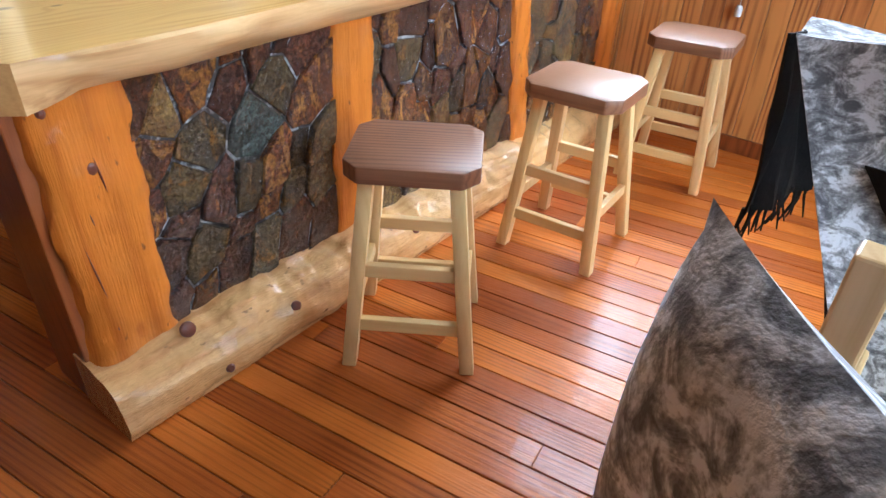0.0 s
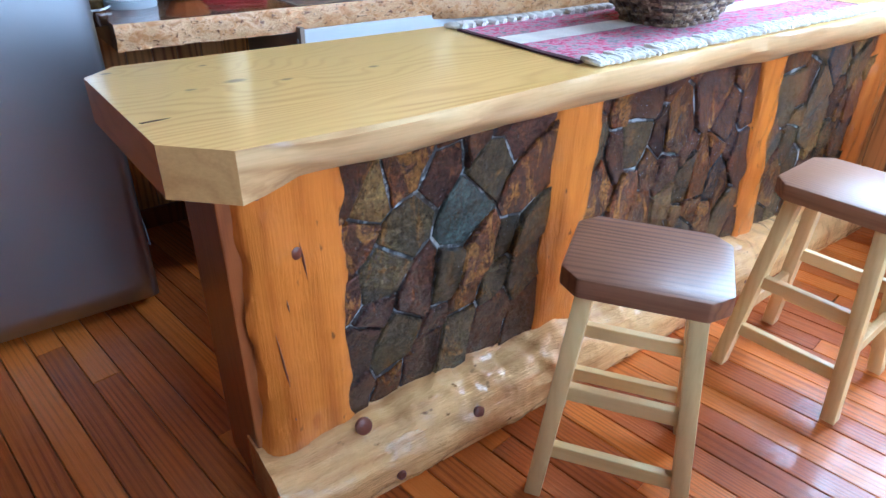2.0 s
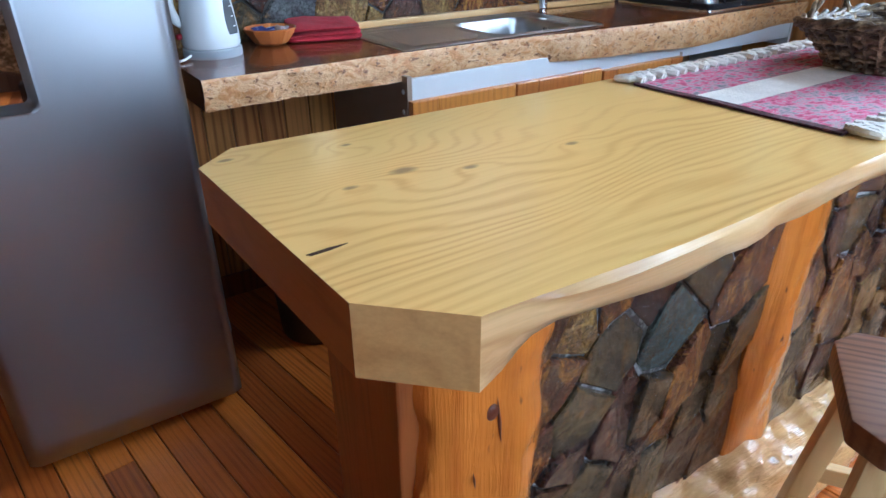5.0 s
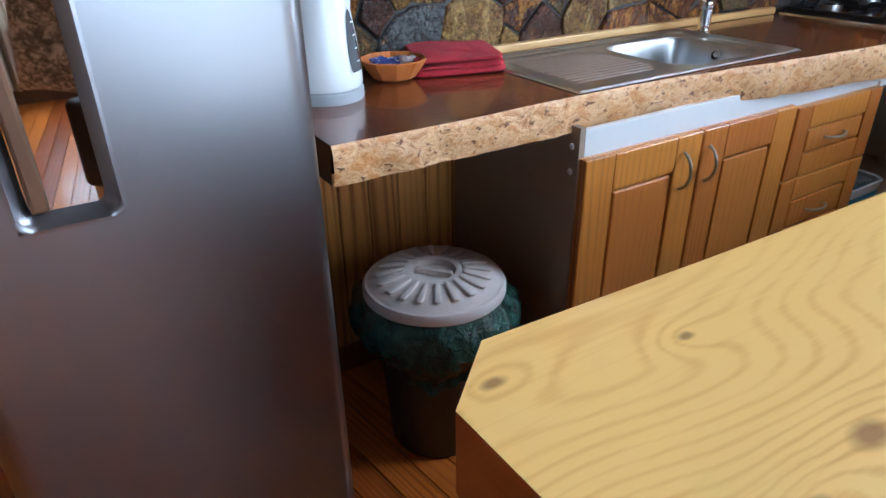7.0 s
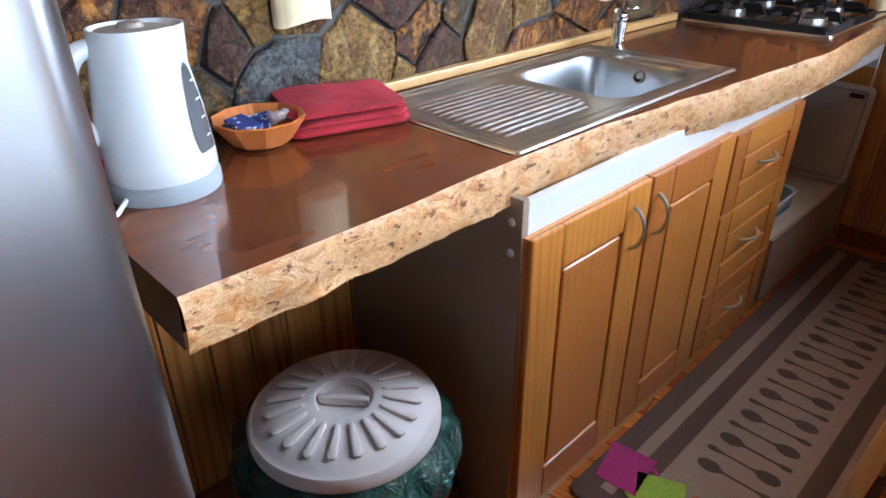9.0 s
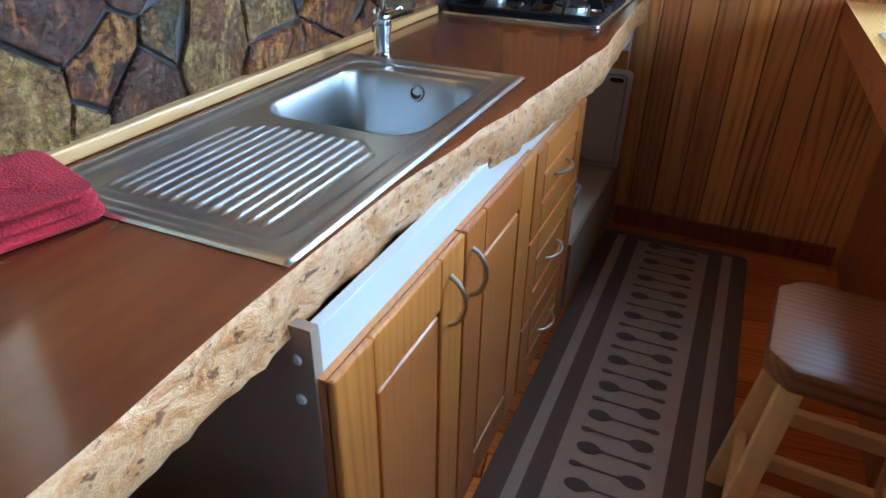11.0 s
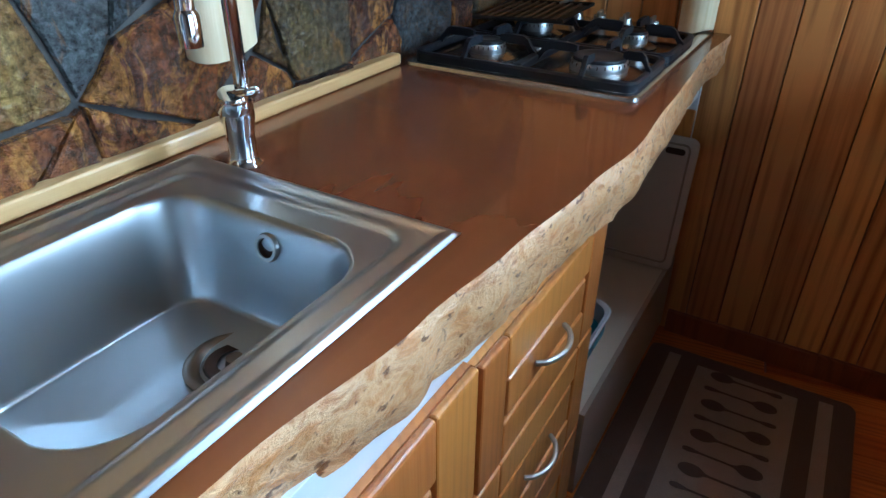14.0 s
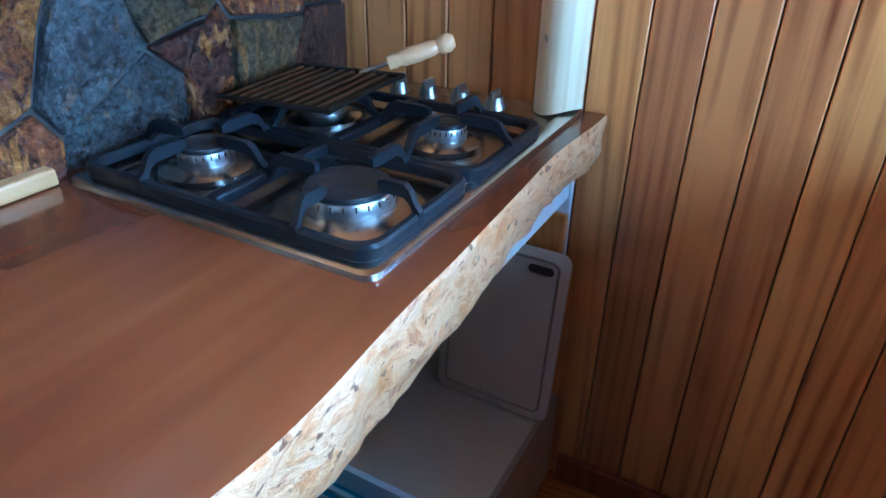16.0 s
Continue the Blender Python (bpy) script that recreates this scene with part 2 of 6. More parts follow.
def stone(name, base, second, rust, patch, rough=0.24):
    """Varnished split stone: one main tone, a second in clouds, rust along its seams, a layered broken face."""
    M = Mat(name)
    v = M.coords((1, 1, 1), 31.0)
    r = rnd(M)
    cloud = M.noise(v, 9, 5, 0.62, 0.8)
    col = M.mix(M.ramp(cloud, (0.42, 0.0), (0.60, 1.0)), base, second)
    seam = M.ramp(M.noise(M.coords((1, 1, 0.55), 31.0), 17, 6, 0.68, 1.2), (0.61 - 0.20 * patch, 0.0), (0.70 - 0.20 * patch, 1.0))
    col = M.mix(M.math("MULTIPLY", seam, 0.85), col, rust)
    fine = M.noise(v, 95, 4, 0.7)
    col = M.mix(0.65, col, M.ramp(fine, (0.36, (0.16, 0.16, 0.16)), (0.64, (1.5, 1.5, 1.5))), "MULTIPLY")
    col = M.n("HueSaturation", Color=col, Value=M.math("MULTIPLY_ADD", r, 0.7, 0.65)).outputs[0]
    lay = M.noise(M.coords((0.5, 1, 1.7), 31.0), 26, 6, 0.72, 1.4)
    step = M.n("MapRange", Value=M.noise(v, 14, 3, 0.5, 0.8), From_Min=0.44, From_Max=0.56).outputs[0]
    nrm = M.bump(M.math("ADD", M.math("ADD", lay, M.math("MULTIPLY", step, 0.35)), M.math("MULTIPLY", M.noise(v, 120, 3), 0.25)), 0.85, 0.013)
    return M.done(col, M.math("MULTIPLY_ADD", M.noise(v, 26, 4), 0.2, rough - 0.12), 0, nrm, 0.7, 0.04, Specular_IOR_Level=0.4)


STONES = [stone("plum_brown_stone", (0.050, 0.020, 0.014), (0.088, 0.030, 0.016), (0.17, 0.060, 0.016), 0.25),
          stone("rust_stone", (0.17, 0.052, 0.014), (0.070, 0.026, 0.016), (0.33, 0.14, 0.025), 0.6),
          stone("olive_stone", (0.100, 0.068, 0.026), (0.060, 0.044, 0.026), (0.19, 0.085, 0.018), 0.35),
          stone("slate_stone", (0.072, 0.076, 0.076), (0.040, 0.038, 0.040), (0.15, 0.075, 0.028), 0.25),
          stone("ochre_stone", (0.19, 0.105, 0.028), (0.115, 0.050, 0.017), (0.27, 0.17, 0.05), 0.5)]
GREEN_STONE = stone("grey_green_stone", (0.098, 0.125, 0.108), (0.068, 0.085, 0.074), (0.10, 0.075, 0.040), 0.0)


def simple(name, color, rough=0.5, metal=0.0, grain=0.12, scale=40.0, bump=0.05, coat=0.0, **more):
    M = Mat(name)
    v = M.coords()
    a = M.noise(v, scale, 4)
    b = M.noise(v, scale * 0.1, 3)
    k = M.math("ADD", M.math("MULTIPLY", M.math("SUBTRACT", a, 0.5), grain), M.math("MULTIPLY_ADD", M.math("SUBTRACT", b, 0.5), grain * 1.6, 1.0))
    col = M.vec("SCALE", color, s=k)
    r = M.math("MULTIPLY_ADD", M.math("SUBTRACT", b, 0.5), 0.08, max(rough, 0.3) if rough > 0.24 else rough)
    return M.done(col, r, metal, M.bump(a, bump, 0.004), coat, **more)


_m = Mat("patchy_mortar")
_f = _m.noise(_m.coords(), 16, 5, 0.7)
MORTAR = _m.done(_m.ramp(_f, (0.49, (0.045, 0.038, 0.032)), (0.58, (0.42, 0.42, 0.41))), 0.4, 0, _m.bump(_m.noise(_m.coords(), 70, 4), 0.6, 0.006), 0.2)
JOINT = simple("dark_joint", (0.035, 0.028, 0.022), 0.6, grain=0.4, scale=60, bump=0.4)
GAP = simple("dark_board_gap", (0.05, 0.022, 0.01), 0.7)
# the unseen ceiling is coloured very dark so that it bounces little light
CEILING_DIM = simple("ceiling_low_bounce", (0.06, 0.036, 0.02), 0.6)
# near-black boards for the unseen walls, to soak up bounced light
LOW_BOUNCE_BOARD = wood("low_bounce_board", (0.085, 0.04, 0.018), (0.04, 0.016, 0.007), "z", rings=12, field=4.0, stretch=0.08, rough=0.45, vary=0.16)
WHITE = simple("white_laminate", (0.74, 0.76, 0.78), 0.35, grain=0.04)
TAN = simple("beige_laminate", (0.36, 0.27, 0.20), 0.5, grain=0.06)
CREAM = simple("cream_laminate", (0.62, 0.52, 0.40), 0.45, grain=0.06)


def steel(name, color, rough, axis=(1, 60, 60), aniso=0.0):
    M = Mat(name)
    s = M.noise(M.coords(axis), 12, 3)
    b = M.noise(M.coords(), 3, 4)
    r = M.math("ADD", M.math("MULTIPLY_ADD", M.math("SUBTRACT", s, 0.5), 0.006, rough), M.math("MULTIPLY", M.math("SUBTRACT", b, 0.5), 0.05))
    return M.done(color, r, 1.0, None)


FRIDGE = steel("brushed_fridge_steel", (0.36, 0.37, 0.40), 0.32, (60, 60, 1))
STEEL = steel("brushed_sink_steel", (0.55, 0.57, 0.59), 0.31, (60, 2, 60))
CHROME = steel("chrome", (0.75, 0.75, 0.76), 0.08, (1, 1, 1))
NICKEL = steel("satin_nickel", (0.55, 0.54, 0.52), 0.33, (1, 1, 1))


# ---- mesh helpers ----
def thing(name, at=(0, 0, 0), label="", category="", group="", kind="", rz=0):
    ob = new(name)
    ob.empty_display_size = 0.05
    ob.matrix_basis = pose(*at, 0, 0, rz)
    return tagged(ob, label, category, group, kind)


def world_of(ob):
    m = ob.matrix_basis.copy()
    while ob.parent:
        ob = ob.parent
        m = ob.matrix_basis @ m
    return m


def mesh_of(name, bm, material, smooth=False):
    me = bpy.data.meshes.new(name)
    bm.to_mesh(me)
    bm.free()
    for m in material if isinstance(material, (list, tuple)) else [material]:
        me.materials.append(m)
    if smooth:
        for p in me.polygons:
            p.use_smooth = True
        try:
            me.set_sharp_from_angle(angle=radians(smooth if smooth is not True else 40))
        except AttributeError:
            pass
    return me


def part(name, bm, material, parent=None, label="", smooth=False):
    """One mesh object from a bmesh in world coordinates, under a thing or a part."""
    if parent is not None:
        bmesh.ops.transform(bm, matrix=world_of(parent).inverted(), verts=bm.verts)
    ob = new(name, mesh_of(name, bm, material, smooth))
    ob.parent = parent
    return tagged(ob, label)


def box(lo, hi, bevel=0.0, seg=2, bm=None, m=None):
    own = bmesh.new()
    bmesh.ops.create_cube(own, size=1)
    s = [b - a for a, b in zip(lo, hi)]
    c = [(a + b) / 2 for a, b in zip(lo, hi)]
    bmesh.ops.transform(own, matrix=Matrix.Translation(c) @ Matrix.Diagonal((*s, 1)), verts=own.verts)
    if bevel:
        bmesh.ops.bevel(own, geom=own.edges[:], offset=bevel, segments=seg, affect="EDGES", profile=0.5)
    if m is not None:
        bmesh.ops.transform(own, matrix=m, verts=own.verts)
    return join(own, bm)


def join(own, bm):
    if bm is None:
        return own
    me = bpy.data.meshes.new("tmp")
    own.to_mesh(me)
    own.free()
    bm.from_mesh(me)
    bpy.data.meshes.remove(me)
    return bm


def lathe(profile, n=40, bm=None, m=None, caps=False):
    """Turn (radius, z) pairs about z."""
    own = bmesh.new()
    rings = []
    for r, z in profile:
        if r < 1e-5:
            rings.append([own.verts.new((0, 0, z))])
        else:
            rings.append([own.verts.new((r * math.cos(2 * math.pi * i / n), r * math.sin(2 * math.pi * i / n), z)) for i in range(n)])
    for a, b in zip(rings, rings[1:]):
        for i in range(n):
            q = [a[i % len(a)], a[(i + 1) % len(a)], b[(i + 1) % len(b)], b[i % len(b)]]
            q = list(dict.fromkeys(q))
            if len(q) > 2:
                own.faces.new(q)
    bmesh.ops.recalc_face_normals(own, faces=own.faces)
    if m is not None:
        bmesh.ops.transform(own, matrix=m, verts=own.verts)
    return join(own, bm)


def tube(points, r, n=10, bm=None, closed=False):
    """A round tube along points; r is a number or one for each point."""
    own = bmesh.new()
    pts = [Vector(p) for p in points]
    rings = []
    up = Vector((0, 0, 1)) if max(p.x for p in pts) - min(p.x for p in pts) > 1e-4 else Vector((1, 0, 0))
    for i, p in enumerate(pts):
        a = pts[(i - 1) % len(pts)] if (closed or i) else p
        b = pts[(i + 1) % len(pts)] if (closed or i < len(pts) - 1) else p
        d = (b - a).normalized()
        s = d.cross(up if abs(d.z) < 0.95 else Vector((1, 0, 0))).normalized()
        if rings and s.dot(last) < 0:
            s = -s
        last = s
        u = s.cross(d)
        rr = r[i] if isinstance(r, (list, tuple)) else r
        rings.append([own.verts.new(p + (s * math.cos(2 * math.pi * k / n) + u * math.sin(2 * math.pi * k / n)) * rr) for k in range(n)])
    pairs = list(zip(rings, rings[1:])) + ([(rings[-1], rings[0])] if closed else [])
    for a, b in pairs:
        for k in range(n):
            own.faces.new((a[k], a[(k + 1) % n], b[(k + 1) % n], b[k]))
    if not closed:
        own.faces.new(rings[0][::-1])
        own.faces.new(rings[-1])
    bmesh.ops.recalc_face_normals(own, faces=own.faces)
    return join(own, bm)


def prism(outline, z0, z1, bevel=0.0, bm=None, m=None):
    """An upright prism over an outline of (x, y)."""
    own = bmesh.new()
    lo = [own.verts.new((x, y, z0)) for x, y in outline]
    hi = [own.verts.new((x, y, z1)) for x, y in outline]
    k = len(outline)
    own.faces.new(lo[::-1]), own.faces.new(hi)
    for i in range(k):
        own.faces.new((lo[i], lo[(i + 1) % k], hi[(i + 1) % k], hi[i]))
    bmesh.ops.recalc_face_normals(own, faces=own.faces)
    if bevel:
        bmesh.ops.bevel(own, geom=own.edges[:], offset=bevel, segments=2, affect="EDGES", profile=0.5)
    if m is not None:
        bmesh.ops.transform(own, matrix=m, verts=own.verts)
    return join(own, bm)


def rounded(x0, y0, x1, y1, r, n=5):
    pts = []
    for cx, cy, a in ((x1 - r, y1 - r, 0), (x0 + r, y1 - r, 90), (x0 + r, y0 + r, 180), (x1 - r, y0 + r, 270)):
        for i in range(n + 1):
            t = radians(a + 90 * i / n)
            pts.append((cx + r * math.cos(t), cy + r * math.sin(t)))
    return pts


def wob(y, seed=0.0, f=3.0):
    return noise.noise(Vector((y * f, seed, 0.3)))


# ---- the room ----
X0, X1, Y0, Y1, ZC = -3.12, 2.2, -2.2, 3.40, 3.5


def wall(name, lo, hi, holes, material, axis):
    """A wall with thickness; holes are (a0, a1, z0, z1) along the axis."""
    bm = bmesh.new()
    i = 0 if axis == "x" else 1
    cuts = sorted({lo[i], hi[i], *(h[0] for h in holes), *(h[1] for h in holes)})
    for a, b in zip(cuts, cuts[1:]):
        mid = (a + b) / 2
        z, spans = lo[2], []
        for h in sorted(holes, key=lambda h: h[2]):
            if h[0] < mid < h[1]:
                spans.append((z, h[2]))
                z = h[3]
        spans.append((z, hi[2]))
        for z0, z1 in spans:
            p, q = list(lo), list(hi)
            p[i], q[i], p[2], q[2] = a, b, z0, z1
            box(p, q, bm=bm)
    return tagged(part(name, bm, material), kind="structure")


NORTH_HOLE = (-1.55, -0.65, 1.0, 2.05)
GABLE_HOLE = (-1.95, -0.70, 2.35, 3.30)
EAST_HOLE = (-0.25, 3.05, 0.55, 3.15)
floor = tagged(part("floor", box((X0 - 0.15, Y0 - 0.15, -0.10), (X1 + 0.15, Y1 + 0.15, -0.022)), GAP), "varnished reddish pine plank floor", kind="structure")
ceiling = tagged(part("ceiling", box((X0 - 0.15, Y0 - 0.15, ZC), (X1 + 0.15, Y1 + 0.15, ZC + 0.1)), CEILING_DIM), "unseen wooden ceiling, darkened to cut bounced light", kind="structure")
wall_west = wall("wall_west", (X0 - 0.16, Y0 - 0.15, 0), (X0 - 0.022, Y1 + 0.15, ZC), [], GAP, "y")
wall_north = wall("wall_north", (X0, Y1 + 0.02, 0), (X1, Y1 + 0.16, ZC), [NORTH_HOLE, GABLE_HOLE], GAP, "x")
wall_east = wall("wall_east", (X1 + 0.02, Y0, 0), (X1 + 0.16, Y1 + 0.02, ZC), [EAST_HOLE], GAP, "y")
wall_south = wall("wall_south", (X0, Y0 - 0.16, 0), (X1, Y0 - 0.02, ZC), [], GAP, "x")


def window(name, axis, hole, at, inward, label):
    """A timber window: frame, sill, sash bars and panes; inward is the sign of the room's side."""
    w = tagged(thing(name, ((hole[0] + hole[1]) / 2, at, hole[2]) if axis == "x" else (at, (hole[0] + hole[1]) / 2, hole[2])), label, "window", kind="structure")

    def b(a0, a1, d0, d1, z0, z1, bevel=0.003):
        d0, d1 = sorted((at + d0 * inward, at + d1 * inward))
        return box((a0, d0, z0), (a1, d1, z1), bevel) if axis == "x" else box((d0, a0, z0), (d1, a1, z1), bevel)

    a0, a1, z0, z1 = hole
    t = 0.055
    for q in ((a0 - t, a1 + t, z1, z1 + t), (a0 - t, a0, z0 - t, z1), (a1, a1 + t, z0 - t, z1)):
        part("window_frame", b(q[0], q[1], 0.004, 0.024, q[2], q[3]), STOOL_SEAT, w)
    part("window_sill", b(a0 - t, a1 + t, -0.10, 0.05, z0 - 0.03, z0), STOOL_SEAT, w)
    n = max(1, round((a1 - a0) / 0.6))
    for k in range(n + 1):
        a = a0 + (a1 - a0) * k / n
        part("sash_bar", b(max(a0, a - 0.03), min(a1, a + 0.03), -0.07, -0.03, z0, z1), STOOL_SEAT, w)
    part("sash_rail", b(a0, a1, -0.069, -0.031, z0, z0 + 0.05), STOOL_SEAT, w)
    part("sash_rail", b(a0, a1, -0.069, -0.031, z1 - 0.05, z1), STOOL_SEAT, w)
    for k in range(n):
        s = (a1 - a0) / n
        p = part("pane", b(a0 + s * k + 0.03, a0 + s * (k + 1) - 0.03, -0.052, -0.048, z0 + 0.05, z1 - 0.05, 0), GLASS, w)
        p.visible_shadow = False
    return w


_g = Mat("window_glass")
GLASS = _g.done((1, 1, 1), 0.0, Transmission_Weight=1.0, IOR=1.05)
window("window_1", "x", NORTH_HOLE, Y1, -1, "brown timber window in the boarded end wall")
window("window_3", "x", GABLE_HOLE, Y1, -1, "upper timber window under the gable")
window("window_2", "y", EAST_HOLE, X1, -1, "wide brown timber window")
part("ground", box((-60, -60, -0.6), (60, 60, -0.5)), simple("meadow_grass", (0.08, 0.12, 0.03), 0.9, grain=0.6, scale=3)).update_tag()
tagged(bpy.data.objects["ground"], "green meadow outside the cabin", kind="structure")

# ---- bar counter ----
BAR_Z = 0.918


def front_x(y):
    return -1.373 + 0.014 * math.exp(-((y - 0.98) / 0.3) ** 2) - 0.02 * math.exp(-((y - 2.0) / 0.35) ** 2) + 0.006 * wob(y, 2.0, 4)


def bar_top():
    ys = [0.70 + (3.395 - 0.70) * i / 70 for i in range(71)]
    out = [(-1.975, 3.395), (-1.955, 2.2), (-1.957, 1.4), (-1.968, 0.95), (-1.978, 0.668), (-1.915, 0.60), (-1.46, 0.612)]
    k = len(out)
    pts = out + [(front_x(y), y) for y in ys]
    bm = bmesh.new()
    rows = []
    for j, (z, inset) in enumerate(((BAR_Z, 0.0), (BAR_Z - 0.006, -0.004), (BAR_Z - 0.035, 0.0), (BAR_Z - 0.06, 0.022), (BAR_Z - 0.088, 0.06))):
        row = []
        for i, (x, y) in enumerate(pts):
            if i >= k:
                ease = min(1.0, (i - k) / 3)
                w = 0.008 * noise.noise(Vector((x * 9, y * 9, z * 24))) + 0.012 * wob(y, 7.0 + j, 5)
                zz = z + (0.010 * wob(y, 3.0, 4.0) * (1 if j > 1 else 0)) * ease
                row.append(bm.verts.new((x - (inset - (w if j > 0 else 0)) * ease, y, zz)))
            else:
                row.append(bm.verts.new((x, y, z)))
        rows.append(row)
    n = len(pts)
    bm.faces.new(rows[0])
    bm.faces.new(rows[-1][::-1])
    edge = bmesh.new()
    for a, b in zip(rows, rows[1:]):
        for i in range(n):
            q = (a[i], a[(i + 1) % n], b[(i + 1) % n], b[i])
            if i >= k and i < n - 1:
                edge.faces.new([edge.verts.new(v.co) for v in q])
            else:
                bm.faces.new(q)
    bmesh.ops.remove_doubles(edge, verts=edge.verts, dist=1e-5)
    bmesh.ops.recalc_face_normals(edge, faces=edge.faces)
    bmesh.ops.recalc_face_normals(bm, faces=bm.faces)
    edge.faces.ensure_lookup_table()
    if sum(f.normal.x for f in edge.faces) < 0:
        bmesh.ops.reverse_faces(edge, faces=edge.faces)
    bm.faces.ensure_lookup_table()
    if bm.faces[0].normal.z < 0:
        bmesh.ops.reverse_faces(bm, faces=bm.faces)
    t = thing("bar_worktop", (-1.68, 2.0, BAR_Z - 0.088), "thick pale pine bar worktop with chamfered corners and live edge", "worktop")
    # sides turned from the windows take the shaded tone, the east-facing chamfer the lit one
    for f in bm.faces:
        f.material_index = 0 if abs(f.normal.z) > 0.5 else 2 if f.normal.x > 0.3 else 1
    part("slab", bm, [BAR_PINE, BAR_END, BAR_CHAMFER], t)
    part("crack", prism([(-1.573, 0.618), (-1.568, 0.622), (-1.5685, 0.645), (-1.573, 0.668), (-1.575, 0.645)], BAR_Z - 0.002, BAR_Z + 0.0006), GAP, t, "dark drying crack")
    part("live_edge", edge, BAR_EDGE, t, "rounded live edge with brown streaks", smooth=60)


# orange stain, with the end's shade mixed into the colour
BAR_END = wood("bar_end_stain_and_shade", (0.46, 0.17, 0.05), (0.24, 0.075, 0.02), "x", rings=14, field=4.0, stretch=0.3, rough=0.35, coat=0.2, vary=0.0, contrast=0.8, straight=8, relief=0.1)
# end grain toned lighter, as the chamfer catches the daylight
BAR_CHAMFER = wood("bar_chamfer_lit_end_grain", (0.66, 0.37, 0.14), (0.40, 0.18, 0.05), "x", rings=10, field=3.0, stretch=0.5, rough=0.35, coat=0.2, vary=0.0, contrast=1.0, straight=26, relief=0.08)
BAR_EDGE = wood("bar_live_edge", (0.80, 0.55, 0.26), (0.42, 0.20, 0.06), "y", rings=9, field=5.0, stretch=0.12, rough=0.3, coat=0.4, vary=0.0, contrast=0.7, straight=20, relief=0.15)
bar_top()
bar = thing("bar_counter", (-1.6, 2.0, 0), "bar base with dark varnished stone panels between peeled log posts", "bar counter")


def clip(poly, nx, ny, d):
    """Keep the part of poly where nx*x + ny*y <= d."""
    out = []
    for (ax, ay), (bx, by) in zip(poly, poly[1:] + poly[:1]):
        fa, fb = nx * ax + ny * ay - d, nx * bx + ny * by - d
        if fa <= 0:
            out.append((ax, ay))
        if fa * fb < 0:
            t = fa / (fa - fb)
            out.append((ax + (bx - ax) * t, ay + (by - ay) * t))
    return out


def cells(a0, a1, b0, b1, seeds, slant=0.0, stretch=1.0, spread=0.0, rng=None):
    """Split a rectangle into angular cells: drawn out along a slant, of uneven size."""
    c, s = math.cos(radians(slant)), math.sin(radians(slant))

    def there(p):
        return ((c * p[0] + s * p[1]) / stretch, -s * p[0] + c * p[1])

    def back(p):
        return (c * p[0] * stretch - s * p[1], s * p[0] * stretch + c * p[1])

    pts = [there(p) for p in seeds]
    wts = [rng.uniform(-spread, spread) if rng else 0.0 for _ in pts]
    for i, (sx, sy) in enumerate(pts):
        poly = [there(p) for p in ((a0, b0), (a1, b0), (a1, b1), (a0, b1))]
        for j, (tx, ty) in enumerate(pts):
            if i != j and poly:
                poly = clip(poly, tx - sx, ty - sy, (tx * tx + ty * ty - sx * sx - sy * sy + wts[i] - wts[j]) / 2)
        if len(poly) > 2:
            out = [back(p) for p in poly]
            area = abs(sum(p[0] * q[1] - q[0] * p[1] for p, q in zip(out, out[1:] + out[:1]))) / 2
            if area > 0.0004:
                yield out


def scatter(rng, a0, a1, b0, b1, n, stretch=1.0):
    """n well-spread seeds; stretch > 1 makes the cells tall."""
    pts = []
    for _ in range(n):
        best = max(((rng.uniform(a0, a1), rng.uniform(b0, b1)) for _ in range(9)),
                   key=lambda p: min([((p[0] - q[0]) * stretch) ** 2 + ((p[1] - q[1]) / stretch) ** 2 for q in pts] or [1]) * rng.uniform(0.35, 1))
        pts.append(best)
    return pts


def stone_mesh(poly, gap, depth, rng, x, sign=1):
    """A broken-faced stone over a polygon in (y, z), proud of the plane x."""
    cx, cy = sum(p[0] for p in poly) / len(poly), sum(p[1] for p in poly) / len(poly)
    fine = []
    for (ax, ay), (bx, by) in zip(poly, poly[1:] + poly[:1]):
        fine.append((ax, ay))
        if math.hypot(bx - ax, by - ay) > 0.05:
            t = rng.uniform(0.35, 0.65)
            o = rng.uniform(-0.006, 0.006)
            fine.append((ax + (bx - ax) * t + o, ay + (by - ay) * t - o))
    bm = bmesh.new()
    tilt_a, tilt_b = rng.uniform(-0.07, 0.07), rng.uniform(-0.07, 0.07)

    def ring(shrink, d, jit):
        out = []
        for px, py in fine:
            dx, dy = px - cx, py - cy
            r = math.hypot(dx, dy) or 1e-6
            k = max(0.2, (r - shrink) / r)
            out.append(bm.verts.new((x + sign * (d + tilt_a * dx * (d > 0.004) + tilt_b * dy * (d > 0.004) + rng.uniform(-jit, jit)), cx + dx * k, cy + dy * k)))
        return out

    r0, r1, r2 = ring(gap, 0.0, 0), ring(gap * 1.05, depth * 0.82, 0.0015), ring(gap + 0.0045, depth, 0.002)
    c = bm.verts.new((x + sign * (depth + rng.uniform(-0.002, 0.004)), cx + rng.uniform(-0.01, 0.01), cy + rng.uniform(-0.01, 0.01)))
    n = len(fine)
    for a, b in ((r0, r1), (r1, r2)):
        for i in range(n):
            bm.faces.new((a[i], a[(i + 1) % n], b[(i + 1) % n], b[i]))
    for i in range(n):
        bm.faces.new((r2[i], r2[(i + 1) % n], c))
    bmesh.ops.recalc_face_normals(bm, faces=bm.faces)
    return bm


